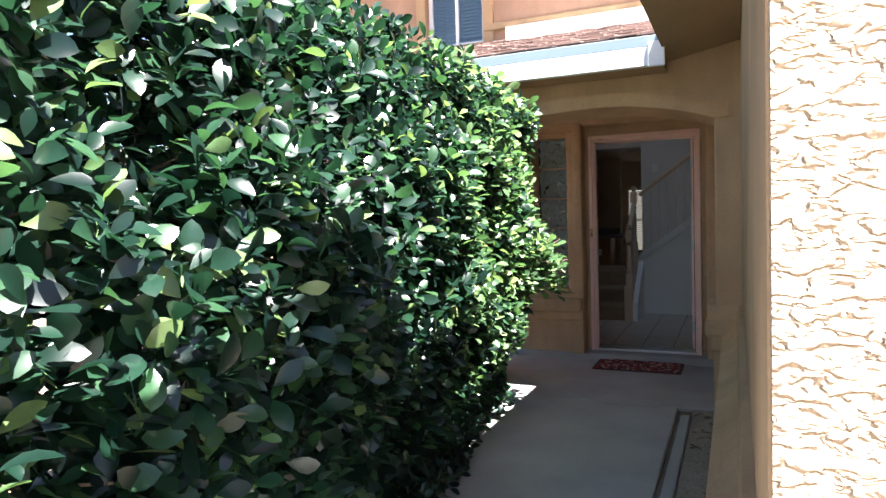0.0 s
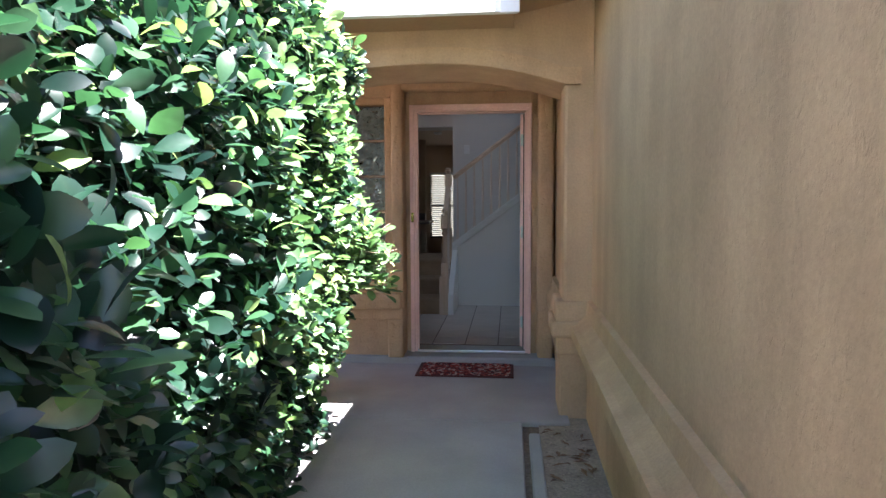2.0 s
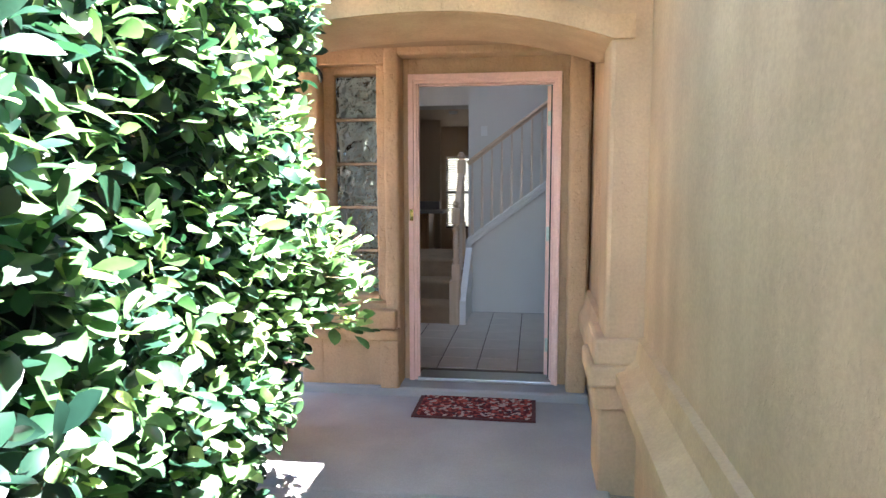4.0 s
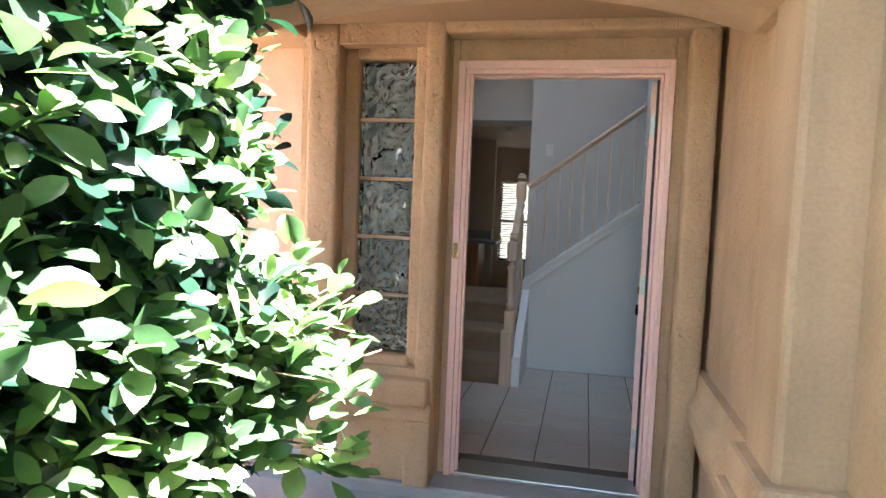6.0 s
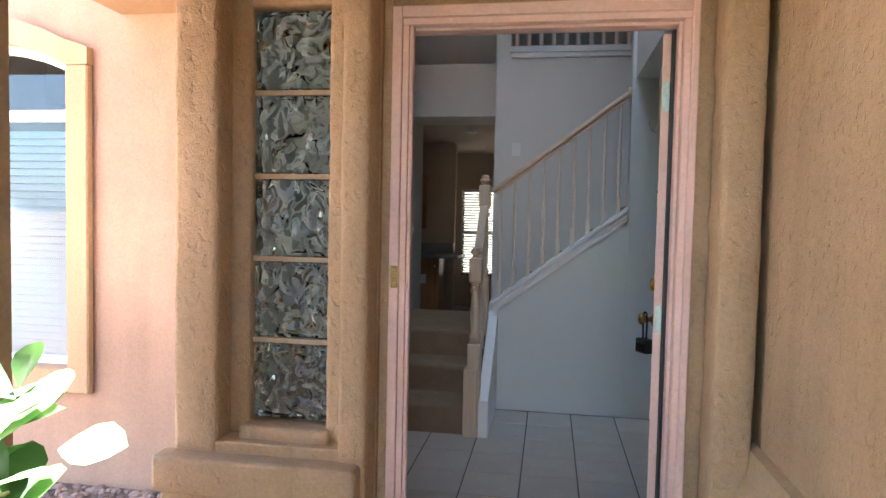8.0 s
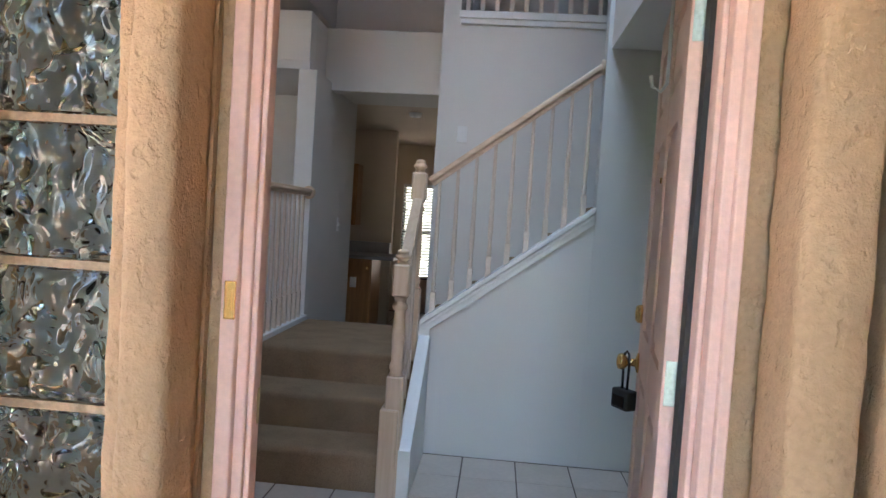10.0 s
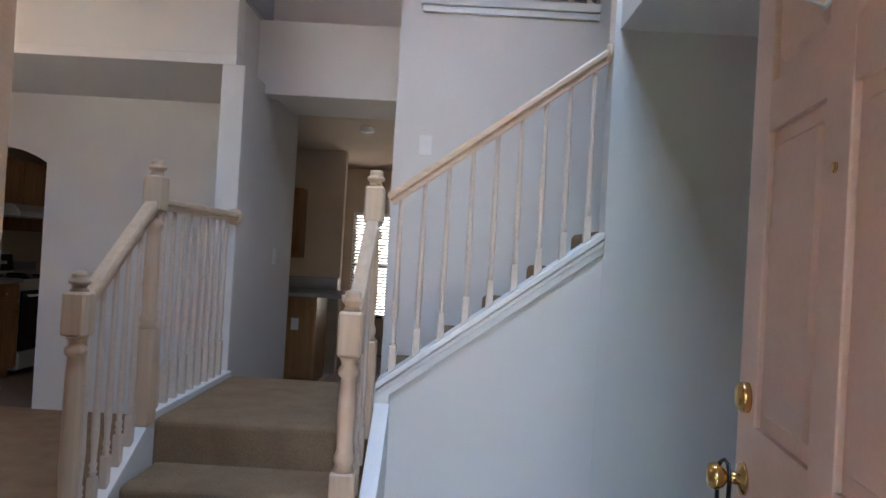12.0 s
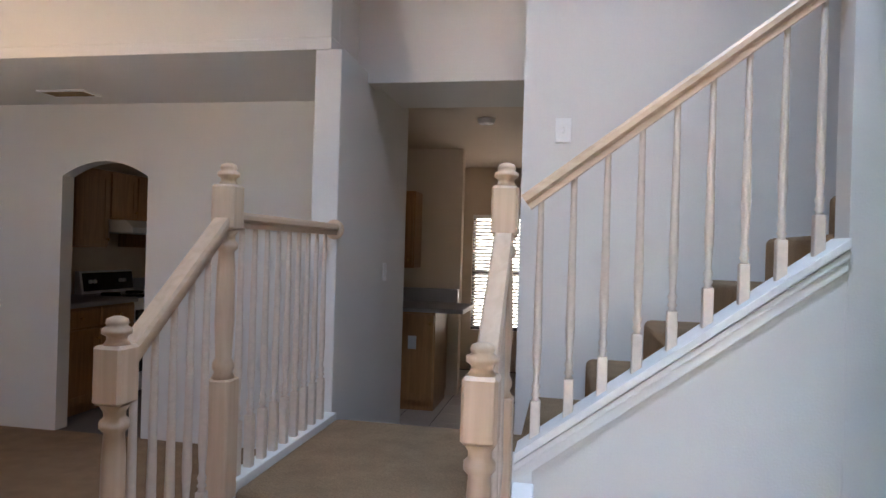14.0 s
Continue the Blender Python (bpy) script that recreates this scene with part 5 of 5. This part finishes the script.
def stove():
    s = thing("stove", (KX + 0.01, 12.91, 0), "white range with black glass oven door and back panel", "stove")
    # local: front faces -y, width along x
    W, D = 0.745, 0.66
    part("body", B(0, 0.03, 0.05, W, D, 0.905, bevel=0.006), ENAMEL, s)
    od = part("oven_door", B(0.01, 0.0, 0.23, W - 0.01, 0.03, 0.80, bevel=0.006), BLACK, s, "black glass oven door")
    part("handle", tube(B(0.08, -0.04, 0.745, 0.10, 0.0, 0.765), [(0.06, -0.04, 0.755), (W - 0.06, -0.04, 0.755)], 0.011), ENAMEL, od, "white bar handle")
    part("drawer", B(0.01, 0.004, 0.06, W - 0.01, 0.03, 0.22, bevel=0.005), ENAMEL, s, "white storage drawer")
    part("cooktop", B(0.01, 0.04, 0.905, W - 0.01, D - 0.08, 0.918, bevel=0.004), BLACK, s, "black cooktop")
    for x in (0.2, 0.55):
        for y in (0.17, 0.43):
            bm = bmesh.new()
            for r in (0.03, 0.055, 0.08):
                tube(bm, [(x + r * math.cos(a * math.tau / 16), y + r * math.sin(a * math.tau / 16), 0.924) for a in range(17)], 0.006, seg=6)
            part("burner", bm, BLACK, s)
    part("back_panel", prism(bmesh.new(), [(D - 0.09, 0.90), (D - 0.05, 1.13), (D, 1.13), (D, 0.90)], "x", 0.0, W, bevel=0.006), ENAMEL, s)
    bp = part("control_glass", prism(bmesh.new(), [(D - 0.093, 0.945), (D - 0.062, 1.115), (D - 0.058, 1.115), (D - 0.087, 0.945)], "x", 0.02, W - 0.02), BLACK, s, "black control panel")
    for i in range(4):
        x = 0.10 + i * 0.06 + (0.30 if i > 1 else 0)
        bm = lathe(bmesh.new(), [(0.02, 0), (0.018, 0.02), (0.01, 0.022)], 12)
        bmesh.ops.rotate(bm, verts=bm.verts, matrix=Matrix.Rotation(radians(78), 3, "X"))
        bmesh.ops.translate(bm, verts=bm.verts, vec=(x, D - 0.08, 1.03))
        part("knob", bm, ENAMEL, bp)
    s.rotation_euler = (0, 0, radians(90))
    h = thing("range_hood", (KX - 0.05, 12.90, 1.50), "white metal range hood under a cabinet", "hood")
    part("shell", prism(bmesh.new(), [(0.0, 0.0), (0.0, 0.05), (0.08, 0.118), (0.5, 0.118), (0.5, 0.0)], "x", 0.0, 0.76, bevel=0.004), ENAMEL, h)
    part("filter", B(0.1, 0.08, -0.006, 0.66, 0.4, -0.001), STEEL, h, "steel grease filter")
    h.rotation_euler = (0, 0, radians(90))


stove()
# peninsula seen through the passage
cabinet("peninsula_cabinet", (-1.85, 13.20, 0), 0, 0.78, 0.62, 0.88, 1, "honey oak end cabinet of the counter", False)
p = thing("peninsula_worktop", (-1.35, 13.5, 0.88), "grey laminate counter with a raised grey upstand", "worktop")
part("slab", B(-0.55, -0.35, 0.0, 0.53, 0.34, 0.04, bevel=0.008), LAMINATE, p)
part("edge_cap", B(0.531, -0.35, 0.002, 0.536, 0.34, 0.038), TRIM_WHITE, p, "pale counter edge")
part("upstand", B(-0.55, 0.341, 0.0, 0.37, 0.43, 0.17, bevel=0.004), LAMINATE, p)
cabinet("wall_cabinet", (-1.98, 13.62, 1.25), 0, 0.60, 0.32, 0.73, 1, "honey oak wall cabinet", False, 0.0)


def plate(name, at, label, rot, toggle):
    o = thing(name, at, label, "wall plate")
    part("cover", B(-0.037, -0.006, -0.058, 0.037, 0.0, 0.058, bevel=0.003), TRIM_WHITE, o)
    if toggle:
        part("toggle", B(-0.006, -0.016, -0.012, 0.006, -0.006, 0.012, bevel=0.002), TRIM_WHITE, o)
    else:
        for z in (-0.022, 0.022):
            part("socket", B(-0.016, -0.009, z - 0.013, 0.016, -0.006, z + 0.013, bevel=0.003), TRIM_WHITE, o)
    o.rotation_euler = (0, 0, radians(rot))


plate("light_switch", (0.018, BY, 2.005), "white light switch plate on the stair wall", 0, True)
plate("power_outlet", (-1.27, 13.1995, 0.61), "white outlet plate on the oak cabinet", 0, False)
plate("light_switch", (-1.09, 11.6, 1.28), "white light switch plate in the passage", 90, True)

s = thing("smoke_detector", (-0.58, 12.5, CEIL), "round white smoke detector on the kitchen ceiling", "detector")
bm = lathe(bmesh.new(), [(0.055, -0.038), (0.062, -0.03), (0.066, -0.008), (0.07, 0.0)], 20)
part("body", bm, TRIM_WHITE, s)
part("lens", lathe(bmesh.new(), [(0.02, -0.045), (0.022, -0.0385)], 12), ENAMEL, s)

v = thing("ceiling_vent", (-3.33, 11.50, CEIL), "white ceiling air vent with dark slots", "vent")
bm = bmesh.new()
for q in ((-0.18, -0.09, -0.01, 0.18, -0.07, 0), (-0.18, 0.07, -0.01, 0.18, 0.09, 0), (-0.18, -0.07, -0.01, -0.16, 0.07, 0), (0.16, -0.07, -0.01, 0.18, 0.07, 0)):
    box(bm, *q)
part("frame", bm, TRIM_WHITE, v)
# Flat black plate draws the shade between the slats; no duct is modelled
part("backing", B(-0.16, -0.07, -0.003, 0.16, 0.07, -0.001), RUBBER, v, "black sheet for the shade behind the slats")
for i in range(6):
    bm = B(-0.16, -0.008, -0.001, 0.16, 0.008, 0.001)
    o = part("slat", bm, SOFFIT, v)
    o.matrix_basis = pose(0, -0.058 + i * 0.023, -0.007, 35)


def kitchen_window():
    w = thing("window_3", (-0.565, 15.42, 0.48), "dark framed kitchen window with half-open white blinds", "window", kind="structure")
    hw, h = 0.513, 1.388
    bm = bmesh.new()
    for q in ((-hw, 0.04, 0, -hw + 0.035, 0.09, h), (hw - 0.035, 0.04, 0, hw, 0.09, h), (-hw + 0.035, 0.04, 0, hw - 0.035, 0.09, 0.035), (-hw + 0.035, 0.04, h - 0.035, hw - 0.035, 0.09, h),
              (-hw + 0.035, 0.042, 0.66, hw - 0.035, 0.088, 0.70)):
        box(bm, *q)
    part("window_frame", bm, DARK_FRAME, w)
    o = part("pane", B(-hw + 0.035, 0.062, 0.035, hw - 0.035, 0.068, h - 0.035), PANE, w)
    o.visible_shadow = False
    part("head_rail", B(-hw + 0.005, -0.02, h - 0.05, hw - 0.005, 0.02, h - 0.004), BLIND, w)
    me = bpy.data.meshes.new("slat")
    bm = B(-hw + 0.01, -0.022, -0.0012, hw - 0.01, 0.022, 0.0012)
    bm.to_mesh(me)
    bm.free()
    me.materials.append(BLIND)
    for i in range(31):
        o = new("slat", me)
        o.parent = w
        o.matrix_basis = pose(0, 0.005, 0.04 + i * 0.042, -36)
    # Flat glowing panel, added for the brightness seen through the blinds
    y = solid("backdrop", BACKDROP, (-8, 19.0, -1, 8, 19.1, 6), label="glowing panel in place of the daylit back yard outside the window", category="backdrop")


kitchen_window()


def chandelier():
    c = thing("chandelier", (-2.93, 9.9, 2.06), "brass chandelier with lit amber glass bell shades", "chandelier")
    part("stem", tube(bmesh.new(), [(0, 0, 0.12), (0, 0, 3.55)], 0.008), BRASS, c)
    part("hub", lathe(bmesh.new(), [(0.01, -0.06), (0.03, -0.04), (0.04, 0.0), (0.03, 0.05), (0.05, 0.09), (0.03, 0.14), (0.012, 0.2)], 16), BRASS, c)
    for k in range(5):
        a = k * math.tau / 5 + 0.25
        u = Vector((math.cos(a), math.sin(a), 0))
        part("arm", tube(bmesh.new(), [u * 0.03 + Vector((0, 0, 0.03)), u * 0.11 + Vector((0, 0, -0.03)), u * 0.19 + Vector((0, 0, 0.05)), u * 0.24 + Vector((0, 0, 0.12)), u * 0.27 + Vector((0, 0, 0.10))], 0.008, seg=7), BRASS, c)
        bm = lathe(bmesh.new(), [(0.02, 0.0), (0.026, -0.012), (0.04, -0.05), (0.058, -0.11), (0.066, -0.125), (0.06, -0.122), (0.045, -0.09), (0.02, -0.02)], 16)
        tilt = Matrix.Rotation(radians(24), 4, Vector((-u.y, u.x, 0)) * -1)
        bmesh.ops.transform(bm, verts=bm.verts, matrix=Matrix.Translation(u * 0.27 + Vector((0, 0, 0.10))) @ tilt)
        part("shade", bm, SHADE_GLOW, c, "lit amber glass shade")


chandelier()
lamp = new("chandelier_light", bpy.data.lights.new("chandelier_light", "POINT"))
lamp.data.energy, lamp.data.color, lamp.data.shadow_soft_size = 0.10, (1.0, 0.72, 0.42), 0.2
lamp.location = (-2.93, 9.9, 2.33)


# ---- tiles, gravel, litter ----
def tiles(name, x0, x1, y0, y1, pitch, phase_x, phase_y, label):
    base = bpy.data.objects["floor_base"]
    t = thing(name, (0, 0, 0), label, "floor", kind="structure")
    g = 0.004
    me = bpy.data.meshes.new("tile")
    bm = B(-pitch / 2 + g, -pitch / 2 + g, -0.0075, pitch / 2 - g, pitch / 2 - g, 0.0, bevel=0.003)
    bm.to_mesh(me)
    bm.free()
    me.materials.append(TILE)
    i0, i1 = math.ceil((x0 - phase_x) / pitch), math.floor((x1 - phase_x) / pitch)
    j0, j1 = math.ceil((y0 - phase_y) / pitch), math.floor((y1 - phase_y) / pitch)
    rng = random.Random(3)
    for i in range(i0, i1):
        for j in range(j0, j1):
            o = new("tile", me)
            o.parent = t
            o.location = (phase_x + (i + 0.5) * pitch, phase_y + (j + 0.5) * pitch, rng.uniform(-0.0008, 0.0))
            o.rotation_euler = (0, 0, rng.choice((0, math.pi / 2, math.pi)))
    return t


tiles("floor_foyer", -1.13, 2.5, 7.40, 9.75, 0.305, 0.205, 9.68, "beige ceramic foyer tiles with dark joints")
tiles("floor_kitchen", -3.0, 1.5, 11.5, 15.5, 0.305, 0.205, 12.0, "beige ceramic kitchen tiles with dark joints")


def pebbles(name, count, x0, x1, y0, y1, z, r0, r1, mat, label):
    rng = random.Random(8)
    base = [(math.cos(k * math.tau / 6), math.sin(k * math.tau / 6)) for k in range(6)]
    vs, fs = [], []
    for _ in range(count):
        x, y, r, a = rng.uniform(x0, x1), rng.uniform(y0, y1), rng.uniform(r0, r1), rng.uniform(0, 6.28)
        n = len(vs)
        sx, sy = rng.uniform(0.7, 1.2), rng.uniform(0.7, 1.2)
        ca, sa = math.cos(a), math.sin(a)
        for h, k in ((-0.2, 0.8), (0.25, 1.0), (0.62, 0.55)):
            for u, w in base:
                p, q = u * sx * r * k * rng.uniform(0.85, 1.15), w * sy * r * k * rng.uniform(0.85, 1.15)
                vs.append((x + p * ca - q * sa, y + p * sa + q * ca, z + h * r))
        for ring in (0, 6):
            for k in range(6):
                fs.append((n + ring + k, n + ring + (k + 1) % 6, n + ring + 6 + (k + 1) % 6, n + ring + 6 + k))
        fs.append(tuple(n + 12 + k for k in range(6)))
    me = bpy.data.meshes.new(name)
    me.from_pydata(vs, [], fs)
    me.materials.append(mat)
    return tagged(new(name, me), label, "gravel", "", "stuff")


pebbles("gravel", 5200, -3.6, -1.25, 5.9, 8.03, G, 0.012, 0.03, GRAVEL, "brown gravel bed along the house wall")
pebbles("gravel", 500, 0.81, 1.06, 2.2, 5.7, G + 0.012, 0.003, 0.009, GRIT, "loose grit in the planting strip")
DRY = material("dry_brown_leaf", (0.16, 0.09, 0.045), 0.8, island=0.4)


def litter():
    rng = random.Random(4)
    t = thing("leaf_litter", (0.93, 4.5, G + 0.012), "dry fallen leaves in the planting strip", "leaves", kind="stuff")
    bm = bmesh.new()
    for _ in range(46):
        x, y = rng.uniform(-0.1, 0.14), rng.uniform(-2.0, 1.0) if rng.random() < 0.6 else rng.uniform(0.4, 1.1)
        a, l, w = rng.uniform(0, 6.28), rng.uniform(0.02, 0.05), rng.uniform(0.008, 0.016)
        d, s = Vector((math.cos(a), math.sin(a), 0)), Vector((-math.sin(a), math.cos(a), 0))
        c = Vector((x, y, 0.006))
        v = [bm.verts.new(q) for q in (c - d * l, c + s * w + Vector((0, 0, 0.008)), c + d * l + Vector((0, 0, 0.006)), c - s * w + Vector((0, 0, 0.01)))]
        bm.faces.new(v)
    part("leaves", bm, DRY, t)


litter()
